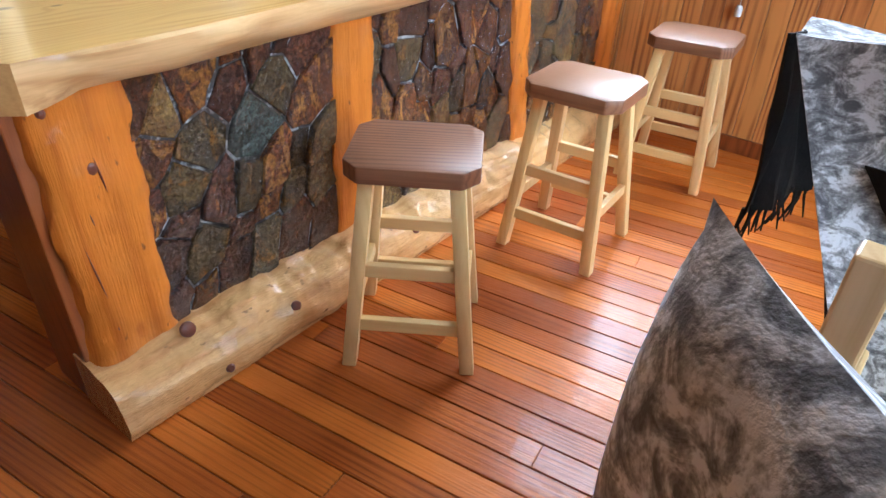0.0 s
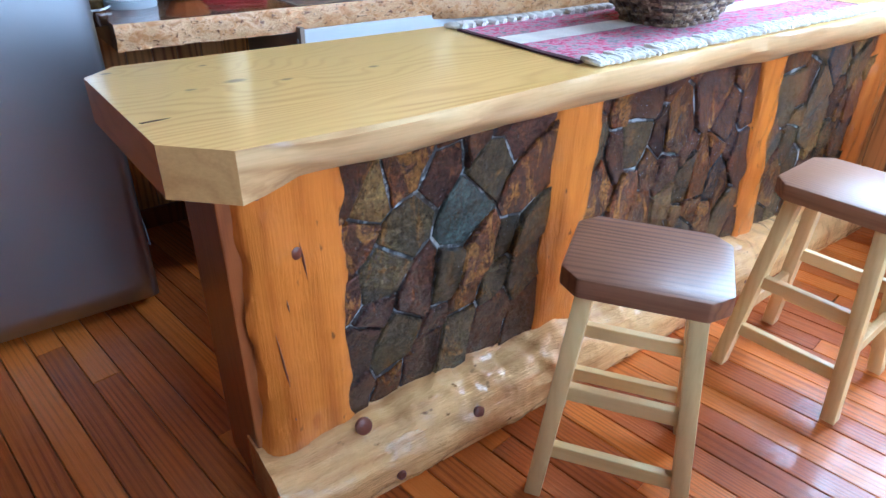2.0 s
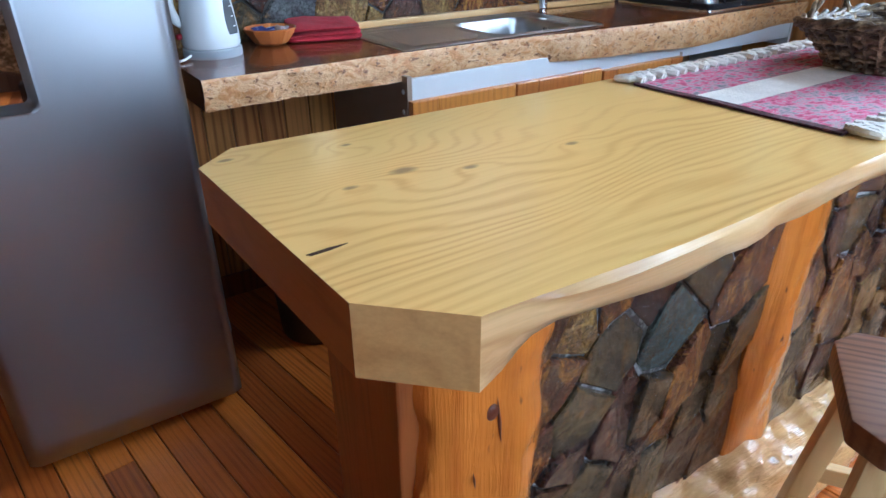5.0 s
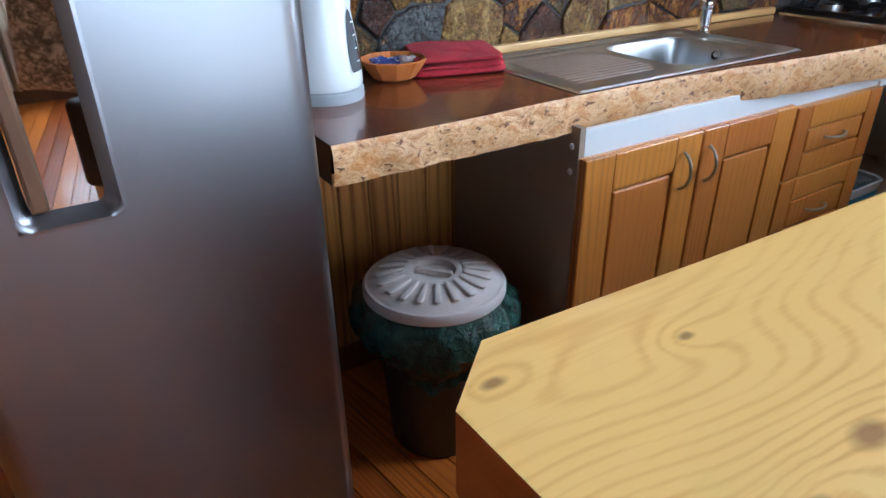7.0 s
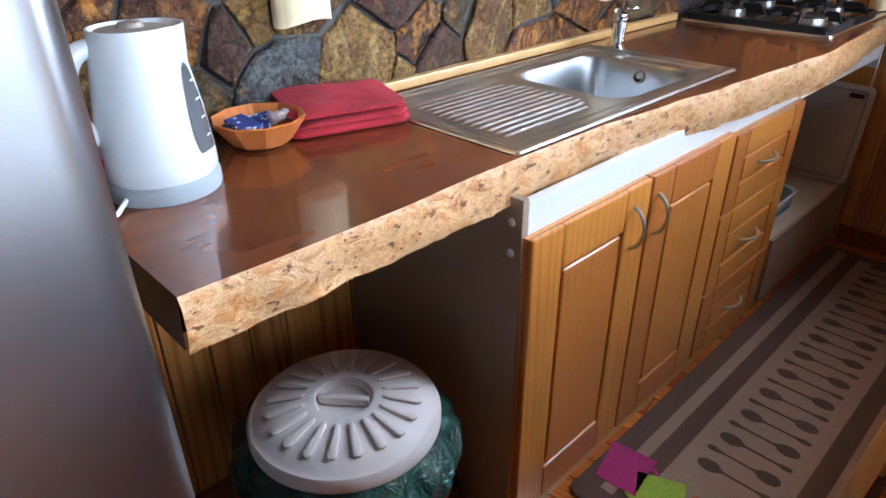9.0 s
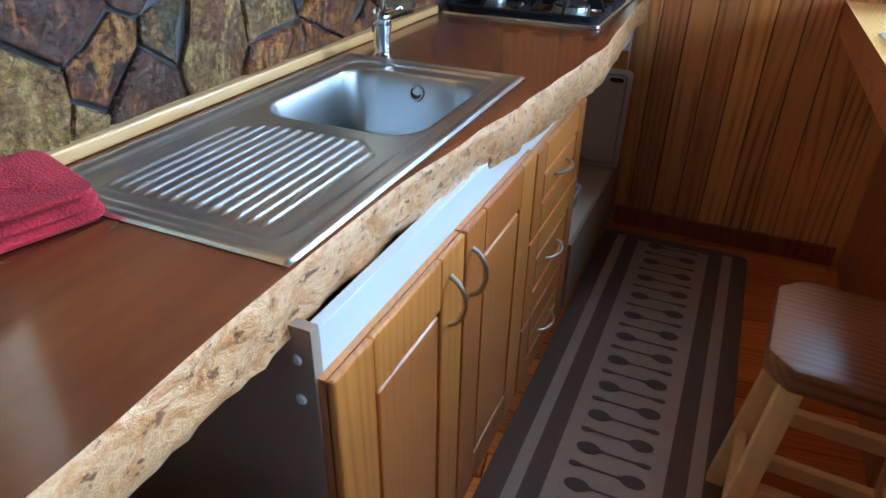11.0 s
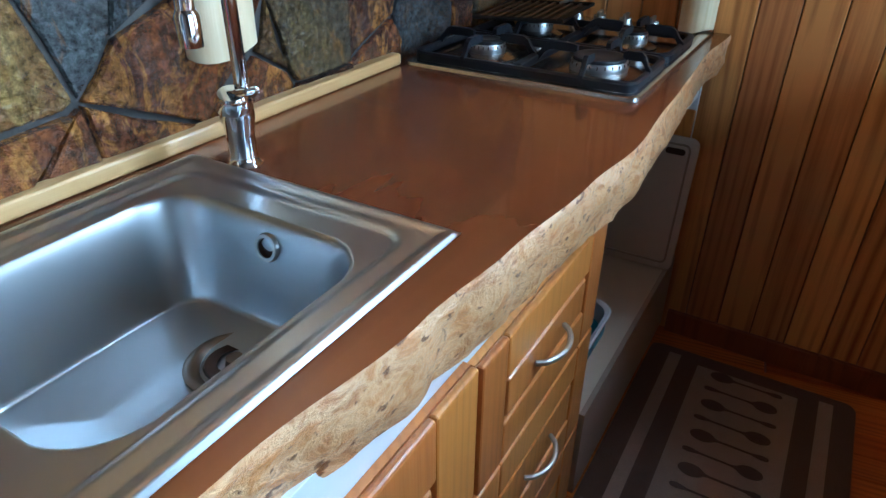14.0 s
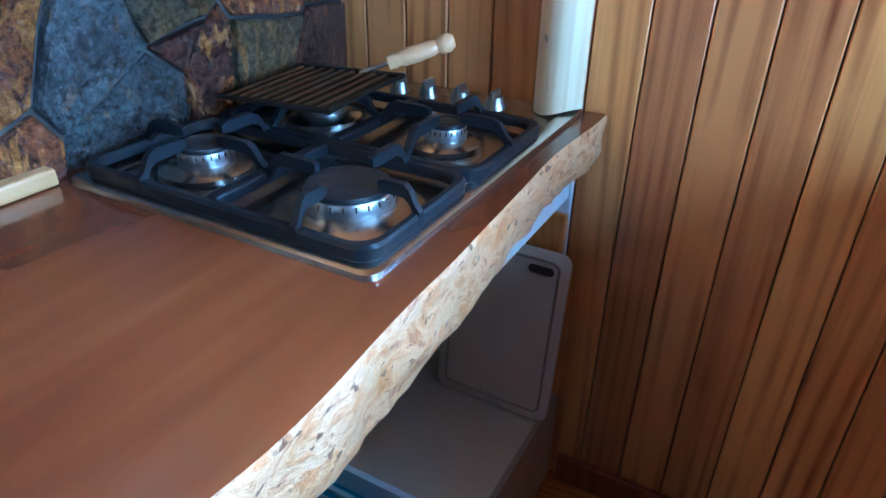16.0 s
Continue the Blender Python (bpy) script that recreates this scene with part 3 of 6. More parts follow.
def log_post(name, y, half, z0, z1, x, bulge, seed, lean=0.0):
    """A half log, peeled and knobbly, standing against the plane x."""
    bm = bmesh.new()
    rows = []
    for i in range(61):
        z = z0 + (z1 - z0) * i / 60
        row = []
        for k in range(15):
            a = math.pi * k / 14
            wide = half * (1 + 0.16 * noise.noise(Vector((z * 5, seed, 0))) + (0.10 * noise.noise(Vector((z * 14, seed + 4, k * 0.4)))))
            if k in (0, 14):
                row.append(bm.verts.new((x, y + lean * (z - z0) - math.cos(a) * wide, z)))
                continue
            r = 1 + 0.12 * noise.noise(Vector((math.cos(a) * 2, z * 8, seed))) + 0.05 * noise.noise(Vector((math.cos(a) * 6, z * 22, seed)))
            lump = 0.011 * noise.noise(Vector((math.cos(a) * 1.6, z * 7, seed + 2))) + 0.005 * noise.noise(Vector((math.cos(a) * 4, z * 19, seed + 7)))
            row.append(bm.verts.new((x + bulge * r * math.sin(a) ** 0.6 + lump * math.sin(a), y + lean * (z - z0) - math.cos(a) * wide * r, z)))
        rows.append(row)
    for a, b in zip(rows, rows[1:]):
        for k in range(14):
            bm.faces.new((a[k], a[k + 1], b[k + 1], b[k]))
        bm.faces.new((a[14], a[0], b[0], b[14]))
    bm.faces.new(rows[0][::-1]), bm.faces.new(rows[-1])
    bmesh.ops.recalc_face_normals(bm, faces=bm.faces)
    return bm


part("core", box((-1.70, 0.742, 0.02), (-1.5405, 3.39, 0.83)), MORTAR, bar, "grey mortar between the stones")
part("back_panel", box((-1.74, 0.735, 0.0), (-1.705, 3.39, 0.832), 0.003), END_PLANK, bar)
part("end_panel", box((-1.765, 0.705, 0.0), (-1.548, 0.74, 0.832), 0.004), END_PLANK, bar, "red-stained end plank")
for _y, _h, _b, _s, _l in ((0.825, 0.108, 0.085, 1.3, 0.03), (1.585, 0.083, 0.06, 5.1, 0.03), (2.53, 0.066, 0.055, 9.7, -0.10), (3.27, 0.10, 0.075, 12.2, 0.0)):
    part("log_post", log_post("log_post", _y, _h, 0.15, 0.836, -1.548, 0.042, _s, _l), LOG_PINE, bar, "peeled orange pine log post", smooth=True)


def base_log():
    bm = bmesh.new()
    rows = []
    for i in range(320):
        y = 0.70 + (3.39 - 0.70) * i / 319
        row = []
        top = 0.165 + 0.018 * wob(y, 4.4, 3.5) + 0.008 * wob(y, 8.8, 15)
        prof = ((-1.60, 0.0), (-1.405, 0.0), (-1.392, 0.03), (-1.40, 0.085), (-1.425, 0.125), (-1.465, top - 0.012), (-1.52, top), (-1.60, top))
        fine = [(a[0] + (b[0] - a[0]) * q / 4, a[1] + (b[1] - a[1]) * q / 4) for a, b in zip(prof, prof[1:]) for q in range(4)] + [prof[-1]]
        for k, (x, z) in enumerate(fine):
            w = 0.012 * noise.noise(Vector((x * 12, y * 10, z * 17))) + 0.018 * max(0.0, noise.noise(Vector((x * 5, y * 3, 5.0)))) * noise.noise(Vector((x * 30, y * 24, z * 30))) + 0.003 * noise.noise(Vector((x * 80, y * 70, z * 80))) if 4 < k < 26 else 0
            row.append(bm.verts.new((x + w, y, max(0.0, z + (w if k > 8 else 0)))))
        rows.append(row)
    for a, b in zip(rows, rows[1:]):
        for k in range(len(a)):
            bm.faces.new((a[k], a[(k + 1) % len(a)], b[(k + 1) % len(a)], b[k]))
    bm.faces.new(rows[0]), bm.faces.new(rows[-1][::-1])
    bmesh.ops.recalc_face_normals(bm, faces=bm.faces)
    return bm


KNOT = simple("red_brown_knot", (0.16, 0.045, 0.025), 0.35, grain=0.5, scale=90, bump=0.4, coat=0.3)
for _y, _z, _x, _r in ((0.912, 0.760, -1.522, 0.019), (0.770, 0.775, -1.5135, 0.0085), (0.762, 0.465, -1.5165, 0.009), (0.865, 0.455, -1.5135, 0.008), (0.79, 0.24, -1.5115, 0.009), (0.83, 0.64, -1.508, 0.011), (1.60, 0.76, -1.5345, 0.008), (1.575, 0.20, -1.535, 0.008)):
    part("knot", lathe([(0, 0.004), (_r * 0.6, 0.004), (_r, 0.001), (_r * 1.05, -0.006)], 16, m=pose(_x, _y, _z, 0, 90, 0) @ Matrix.Diagonal((1.25, 1, 1, 1))), KNOT, bar, smooth=40)
for _y, _z, _x, _r in ((0.93, 0.165, -1.47, 0.020), (1.22, 0.10, -1.404, 0.016), (0.98, 0.045, -1.392, 0.012), (1.75, 0.11, -1.412, 0.015), (2.4, 0.07, -1.398, 0.014)):
    part("knot", lathe([(0, 0.004), (_r * 0.6, 0.005), (_r, 0.001), (_r * 1.05, -0.008)], 16, m=pose(_x, _y, _z, 0, 70, 0)), KNOT, bar, smooth=40)
for _y, _z, _h, _w in ((0.842, 0.62, 0.045, 0.0028), (0.775, 0.40, 0.08, 0.0024), (0.80, 0.53, 0.018, 0.002)):
    part("fissure", lathe([(0, -_h), (_w * 0.6, -_h * 0.5), (_w, 0), (_w * 0.5, _h * 0.6), (0, _h)], 8, m=pose(-1.507, _y, _z, 6, 0, 0)), KNOT, bar, "dark drying fissure")
part("base_log", base_log(), LOG_BASE, bar, "pale peeled log along the foot", smooth=50)
# the first panel's stones are laid by hand, the others at random
_rng = random.Random(11)
PANEL_1 = [(0.955, 0.77), (0.965, 0.60), (1.03, 0.72), (1.10, 0.77), (1.085, 0.585), (1.19, 0.72), (1.27, 0.60), (1.21, 0.80), (1.30, 0.79), (1.42, 0.77),
           (1.38, 0.80), (1.33, 0.68), (1.45, 0.63), (0.96, 0.46), (1.03, 0.50), (1.00, 0.40), (1.12, 0.43), (1.20, 0.45), (1.30, 0.48), (1.40, 0.50), (1.47, 0.50),
           (0.96, 0.33), (1.05, 0.32), (1.15, 0.32), (1.27, 0.36), (1.36, 0.36), (1.46, 0.37), (0.95, 0.23), (1.04, 0.22), (1.13, 0.24), (1.24, 0.25), (1.35, 0.26), (1.46, 0.27)]
for _a0, _a1, _seeds, _sl in ((0.92, 1.52, PANEL_1, 58), (1.645, 2.50, scatter(_rng, 1.645, 2.50, 0.16, 0.84, 52, 1.0), 82), (2.545, 3.20, scatter(_rng, 2.545, 3.20, 0.16, 0.84, 40, 1.0), 75)):
    for _p in cells(_a0 - 0.01, _a1 + 0.01, 0.15, 0.845, _seeds, _sl, 1.6, 0.0022, _rng):
        _mid = (sum(q[0] for q in _p) / len(_p), sum(q[1] for q in _p) / len(_p))
        _tone = GREEN_STONE if math.hypot(_mid[0] - 1.215, _mid[1] - 0.60) < 0.06 else _rng.choices(STONES, (4, 5, 2.5, 0.5, 1.2))[0]
        part("stone", stone_mesh(_p, 0.0042, _rng.uniform(0.014, 0.026), _rng, -1.548), _tone, bar)


# ---- bar stools ----
def stool():
    s = thing("bar_stool")
    top = 0.593
    seat = prism([(-0.165, -0.105), (-0.165, 0.105), (-0.125, 0.148), (0.125, 0.148), (0.165, 0.105), (0.165, -0.105), (0.125, -0.148), (-0.125, -0.148)], top - 0.046, top, 0.006)
    part("seat", seat, STOOL_SEAT, s, "dark brown chamfered plank seat", smooth=30)

    def leg_at(sx, sy, z):
        f = 1 - z / (top - 0.05)
        return sx * (0.110 + 0.052 * f), sy * (0.088 + 0.072 * f)

    for sx in (-1, 1):
        for sy in (-1, 1):
            bm = bmesh.new()
            ends = []
            for z in (0.0, top - 0.05):
                x, y = leg_at(sx, sy, z)
                ends.append([bm.verts.new((x + a * 0.019, y + b * 0.019, z)) for a, b in ((-1, -1), (1, -1), (1, 1), (-1, 1))])
            bm.faces.new(ends[0][::-1]), bm.faces.new(ends[1])
            for i in range(4):
                bm.faces.new((ends[0][i], ends[0][(i + 1) % 4], ends[1][(i + 1) % 4], ends[1][i]))
            bmesh.ops.bevel(bm, geom=bm.edges[:], offset=0.003, segments=2, affect="EDGES", profile=0.5)
            part("leg", bm, STOOL_LEG, s, smooth=30)
    for sy, zs in ((-1, (0.13, 0.29)), (1, (0.13, 0.29))):
        for z in zs[:2]:
            x, y = leg_at(1, sy, z)
            part("stretcher", box((-x + 0.012, y - 0.011, z - 0.019), (x - 0.012, y + 0.011, z + 0.019), 0.003), STOOL_RAIL, s)
    for sx in (-1, 1):
        x, y = leg_at(sx, 1, 0.20)
        part("stretcher", box((x - 0.011, -y + 0.012, 0.181), (x + 0.011, y - 0.012, 0.219), 0.003), STOOL_LEG, s)
    return s


first = stool()
tagged(first, "pine bar stool with dark brown plank seat", "stool", "stools at the bar")
first.matrix_basis = pose(-1.165, 1.455, 0, 0, 0, 34)
copy_thing(first, pose(-1.087, 2.195, 0, 0, 0, 4))
copy_thing(first, pose(-1.03, 3.0, 0, 0, 0, 7))
copy_thing(first, pose(-1.925, 1.99, 0, 0, 0, -4))

# ---- kitchen worktop ----
TOP_Z = 0.887


def edge_x(y):
    keys = ((0.80, -2.625), (1.0, -2.622), (1.3, -2.632), (1.6, -2.632), (1.85, -2.61), (2.05, -2.59), (2.2, -2.575), (2.4, -2.56), (2.55, -2.548), (2.8, -2.56), (3.15, -2.575), (3.4, -2.57))
    for (a, u), (b, v) in zip(keys, keys[1:]):
        if y <= b:
            t = max(0, (y - a) / (b - a))
            t = t * t * (3 - 2 * t)
            return u + (v - u) * t + 0.004 * wob(y, 5.5, 6)
    return keys[-1][1]


SINK = (-3.063, 1.387, -2.637, 2.206)


def worktop():
    """The slab with its live front edge; the top and back stand on the wall; a hole is left for the sink."""
    top = thing("worktop", (-2.86, 2.1, 0.82), "dark reddish-brown lacquered slab worktop with pale live edge", "worktop")
    n = 140
    ys = [0.80 + (3.392 - 0.80) * i / n for i in range(n + 1)]
    bm = bmesh.new()
    rows = []
    for y in ys:
        x = edge_x(y)
        low = 0.080 + 0.022 * max(0.0, min(1.0, (y - 1.35) / 1.0)) - 0.018 * max(0.0, min(1.0, (y - 2.7) / 0.6)) + 0.009 * wob(y, 1.5, 3)
        inset = 0.004 + 0.010 * wob(y, 6.5, 3.5)
        row = [(x, TOP_Z), (x + 0.003, TOP_Z - 0.006)]
        for j in range(1, 6):
            f = j / 5
            row.append((x - inset * f * f + 0.004 * math.sin(math.pi * f) + 0.009 * noise.noise(Vector((y * 14, f * 2.2, 3.1))) + 0.005 * noise.noise(Vector((y * 45, f * 6, 1.1))), TOP_Z - low * f))
        rows.append([bm.verts.new((px, y, pz)) for px, pz in row])
    for a, b in zip(rows, rows[1:]):
        for k in range(len(a) - 1):
            bm.faces.new((a[k], a[k + 1], b[k + 1], b[k]))
    bmesh.ops.recalc_face_normals(bm, faces=bm.faces)
    bm.faces.ensure_lookup_table()
    if bm.faces[len(bm.faces) // 2].normal.x < 0:
        bmesh.ops.reverse_faces(bm, faces=bm.faces)
    part("live_edge", bm, BARK, top, "rough pale live edge with brown flecks", smooth=60)
    bm = bmesh.new()
    hx0, hy0, hx1, hy1 = SINK[0] + 0.02, SINK[1] + 0.02, SINK[2] - 0.02, SINK[3] - 0.02
    back = X0 + 0.002
    for y0, y1 in zip(ys, ys[1:]):
        for a, b in ((back, hx0), (hx0, hx1), (hx1, None)):
            mid = (y0 + y1) / 2
            if a == hx0 and hy0 < mid < hy1:
                continue
            q = [(a, y0), (a, y1), (edge_x(y1) if b is None else b, y1), (edge_x(y0) if b is None else b, y0)]
            for z, flip in ((TOP_Z, False), (TOP_Z - 0.06, True)):
                vs = [bm.verts.new((px - (0.02 if (z < TOP_Z and b is None and i > 1) else 0), py, z)) for i, (px, py) in enumerate(q)]
                bm.faces.new(vs if flip else vs[::-1])
    bmesh.ops.remove_doubles(bm, verts=bm.verts, dist=1e-5)
    # the sawn end
    x = edge_x(0.80)
    v = [bm.verts.new(p) for p in ((back, 0.80, TOP_Z), (x, 0.80, TOP_Z), (x - 0.012, 0.80, TOP_Z - 0.080), (back, 0.80, TOP_Z - 0.080))]
    bm.faces.new(v[::-1])
    bmesh.ops.recalc_face_normals(bm, faces=bm.faces)
    for f in bm.faces:
        if f.normal.z < -0.5 and f.calc_center_median().z > TOP_Z - 0.01:
            f.normal_flip()
    part("slab", bm, TOP_WOOD, top)
    return top


worktop()
_strip = box((X0 + 0.012, 1.13, TOP_Z + 0.001), (X0 + 0.038, 2.745, TOP_Z + 0.024), 0.004)
tagged(part("edge_strip", _strip, STRIP_WOOD), "pale wooden strip along the worktop's stone splashback", "trim", kind="structure")

# ---- stone splashback ----
splash = thing("splashback", (X0, 2.0, 0.9), "splashback of dark varnished field stones", "splashback", kind="structure")
part("joint_bed", box((X0 - 0.021, 0.15, 0.80), (X0 + 0.004, 3.39, 1.42)), JOINT, splash)
_rng = random.Random(5)
for _p in cells(0.16, 3.39, 0.80, 1.42, scatter(_rng, 0.16, 3.39, 0.84, 1.42, 92, 1.0), 50, 1.35, 0.006, _rng):
    part("stone", stone_mesh(_p, 0.0042, _rng.uniform(0.016, 0.027), _rng, X0 - 0.005), _rng.choices(STONES, (3.5, 5, 3, 1.2, 2.5))[0], splash)

# ---- fridge ----
fridge = thing("fridge", (-2.8, 0.46, 0), "tall brushed dark steel fridge with a recessed handle", "fridge")
FX, FY0, FY1 = -2.50, 0.205, 0.738
part("cabinet", box((X0 + 0.03, FY0 + 0.004, 0.03), (FX - 0.075, FY1 - 0.004, 1.72), 0.008), simple("dark_grey_side_panel", (0.06, 0.06, 0.065), 0.4), fridge)
part("plinth", box((X0 + 0.05, FY0 + 0.02, 0.0), (FX - 0.10, FY1 - 0.02, 0.029)), GAP, fridge)


def fridge_door():
    """The door's bowed front with a rounded pocket for the handle."""
    door = part("door", box((FX - 0.072, FY0, 0.035), (FX - 0.034, FY1, 1.72), 0.006, 2), FRIDGE, fridge, smooth=40)
    # the pocket's outline in (y, z) and the front sheet round it
    py0, py1, pz0, pz1, r = 0.325, 0.452, 0.895, 1.42, 0.022
    ys = [FY0 + (FY1 - FY0) * i / 40 for i in range(41)] + [py0, py1]
    zs = [0.035 + (1.72 - 0.035) * i / 46 for i in range(47)] + [pz0, pz1]
    ys, zs = sorted(set(round(v, 4) for v in ys)), sorted(set(round(v, 4) for v in zs))

    def bow(y, z):
        e = min(y - FY0, FY1 - y)
        f = min(z - 0.035, 1.72 - z)
        x = FX - 0.0
        for d, k in ((e, 0.030), (f, 0.020)):
            if d < k:
                x -= k * (1 - math.sqrt(max(0.0, 1 - (1 - d / k) ** 2)))
        return max(x, FX - 0.035)

    bm = bmesh.new()
    grid = {(y, z): bm.verts.new((bow(y, z), y, z)) for y in ys for z in zs}
    for y0, y1 in zip(ys, ys[1:]):
        for z0, z1 in zip(zs, zs[1:]):
            if py0 <= (y0 + y1) / 2 <= py1 and pz0 <= (z0 + z1) / 2 <= pz1:
                continue
            bm.faces.new((grid[y0, z0], grid[y1, z0], grid[y1, z1], grid[y0, z1]))
    part("front_sheet", bm, FRIDGE, door, "brushed dark steel with small dents", smooth=50)
    rows = []
    bm = bmesh.new()
    for inset, x in ((-0.001, FX + 0.0005), (0.004, FX + 0.001), (0.010, FX - 0.006), (0.020, FX - 0.022)):
        rows.append([bm.verts.new((x, y, z)) for y, z in rounded(py0 - 0.002 + inset, pz0 - 0.002 + inset, py1 + 0.002 - inset, pz1 + 0.002 - inset, max(0.006, r - inset * 0.4))])
    for a, b in zip(rows, rows[1:]):
        for i in range(len(a)):
            bm.faces.new((a[i], a[(i + 1) % len(a)], b[(i + 1) % len(b)], b[i]))
    bmesh.ops.recalc_face_normals(bm, faces=bm.faces)
    part("handle_pocket", bm, FRIDGE, door, "rounded recessed handle surround", smooth=50)
    part("mirror_plate", box((FX - 0.030, py0 + 0.012, pz0 + 0.012), (FX - 0.022, py1 - 0.012, pz1 - 0.012)), MIRROR, door, "mirror-bright plate in the handle recess")
    part("handle_bar", box((FX - 0.0215, py0 + 0.020, pz0 + 0.020), (FX - 0.006, py0 + 0.042, pz1 - 0.018), 0.005), BRONZE, door, "brown handle bar")


MIRROR = steel("polished_plate", (0.86, 0.86, 0.86), 0.02, (1, 1, 1))
BRONZE = simple("brown_handle", (0.16, 0.085, 0.05), 0.35, 0.4)
fridge_door()

# ---- base cabinet ----
CX = -2.585
cab = thing("sink_cabinet", (-2.85, 2.0, 0), "honey pine sink cabinet with two doors and three drawers", "cabinet")
part("side_panel", box((X0 + 0.002, 1.372, 0.0), (CX - 0.022, 1.388, 0.822), 0.001), TAN, cab, "beige laminate side panel")
part("front_rail", box((CX - 0.040, 1.389, 0.735), (CX - 0.0225, 3.36, 0.814), 0.001), WHITE, cab, "white laminate rail")
part("divider", box((X0 + 0.002, 2.612, 0.0), (CX - 0.022, 2.628, 0.754)), TAN, cab)
part("bottom", box((X0 + 0.002, 1.389, 0.03), (CX - 0.03, 2.611, 0.046)), TAN, cab)
part("toe_board", box((CX - 0.03, 1.389, 0.0), (CX - 0.018, 3.36, 0.05)), STRIP_WOOD, cab)


def arch(a, b, out, r=0.0045, name="handle", parent=None):
    """A bowed bar handle between two points, standing out along +x."""
    a, b = Vector(a), Vector(b)
    pts = []
    for i in range(13):
        t = i / 12
        p = a.lerp(b, t)
        p.x += out * math.sin(math.pi * t) ** 0.6
        pts.append(p)
    return part("handle", tube(pts, r, 8), NICKEL, parent, "bowed satin nickel handle", smooth=True)


def framed_front(name, y0, y1, z0, z1, border, parent):
    """A door or drawer front: frame with a raised lip round a sunk panel."""
    front = part(name, box((CX - 0.022, y0, z0), (CX - 0.012, y1, z1)), DOOR_WOOD, parent)
    a0, a1, b0, b1 = y0 + border, y1 - border, z0 + border, z1 - border
    for lo, hi in (((CX - 0.012, y0, z0), (CX, a0, z1)), ((CX - 0.012, a1, z0), (CX, y1, z1))):
        part("stile", box(lo, hi, 0.004), DOOR_WOOD, front)
    for lo, hi in (((CX - 0.012, a0, z0), (CX, a1, b0)), ((CX - 0.012, a0, b1), (CX, a1, z1))):
        part("rail", box(lo, hi, 0.004), DOOR_WOOD, front)
    g = 0.006
    part("panel", box((CX - 0.0118, a0 + g, b0 + g), (CX - 0.001, a1 - g, b1 - g), 0.006, 3), DOOR_WOOD, front)
    return front


for (y0, y1), hy in (((1.376, 1.768), 1.705), ((1.774, 2.162), 1.800)):
    d = framed_front("door", y0, y1, 0.055, 0.752, 0.092, cab)
    arch((CX + 0.001, hy, 0.612), (CX + 0.001, hy, 0.708), 0.028, parent=d)
for z0, z1 in ((0.055, 0.268), (0.274, 0.516), (0.522, 0.742)):
    d = framed_front("drawer_front", 2.172, 2.61, z0, z1, 0.070, cab)
    arch((CX + 0.001, 2.335, (z0 + z1) / 2), (CX + 0.001, 2.44, (z0 + z1) / 2), 0.026, parent=d)
for z in (0.775, 0.715):
    part("screw_cap", lathe([(0, 0.004), (0.006, 0.003), (0.008, 0)], 12, m=pose(CX - 0.045, 1.3718, z, 90)), WHITE, cab)
# the open end section
part("shelf", box((X0 + 0.02, 2.63, 0.262), (CX - 0.005, 3.36, 0.28), 0.001), CREAM, cab, "cream laminate shelf")
part("shelf_lip", box((CX - 0.006, 2.63, 0.045), (CX + 0.006, 3.36, 0.2795), 0.001), TAN, cab)
part("end_side", box((X0 + 0.02, 3.361, 0.0), (CX - 0.02, 3.378, 0.826), 0.001), WHITE, cab)
part("back_panel", box((X0 + 0.003, 2.63, 0.0), (X0 + 0.019, 3.36, 0.82)), TAN, cab)

# ---- sink ----
def smooth(t):
    t = max(0.0, min(1.0, t))
    return t * t * (3 - 2 * t)


def box_dist(x, y, cx, cy, hx, hy, r):
    """Signed distance to a rounded rectangle."""
    qx, qy = abs(x - cx) - hx + r, abs(y - cy) - hy + r
    return math.hypot(max(qx, 0), max(qy, 0)) + min(max(qx, qy), 0) - r


def sink_height(x, y):
    x0, y0, x1, y1 = SINK
    cx, cy = (x0 + x1) / 2, (y0 + y1) / 2
    edge = -box_dist(x, y, cx, cy, (x1 - x0) / 2, (y1 - y0) / 2, 0.012)
    z = 0.0015 + 0.0045 * smooth(edge / 0.006) - 0.003 * smooth((edge - 0.010) / 0.012)
    deck = -box_dist(x, y, cx - 0.002, cy, 0.176, 0.378, 0.04)
    z -= 0.004 * smooth(deck / 0.012)
    bowl = -box_dist(x, y, -2.848, 1.958, 0.152, 0.166, 0.066)
    z -= 0.135 * smooth((bowl + 0.004) / 0.030) + 0.012 * smooth(bowl / 0.12)
    # the drainer's ridges end on a slant by the bowl
    end = 1.752 - 0.95 * max(0.0, x + 2.762) - 0.6 * max(0.0, -2.925 - x)
    if -2.985 < x < -2.712 and 1.450 < y < end:
        fade = smooth((y - 1.450) / 0.018) * smooth((end - y) / 0.010)
        rib = 0.5 + 0.5 * math.cos((x + 2.985) * 2 * math.pi / 0.0215)
        z += 0.0036 * fade * smooth((rib - 0.25) / 0.65) - 0.0015
    return z


sink = thing("sink", (-2.84, 1.79, TOP_Z), "stainless steel inset sink with ribbed drainer", "sink")


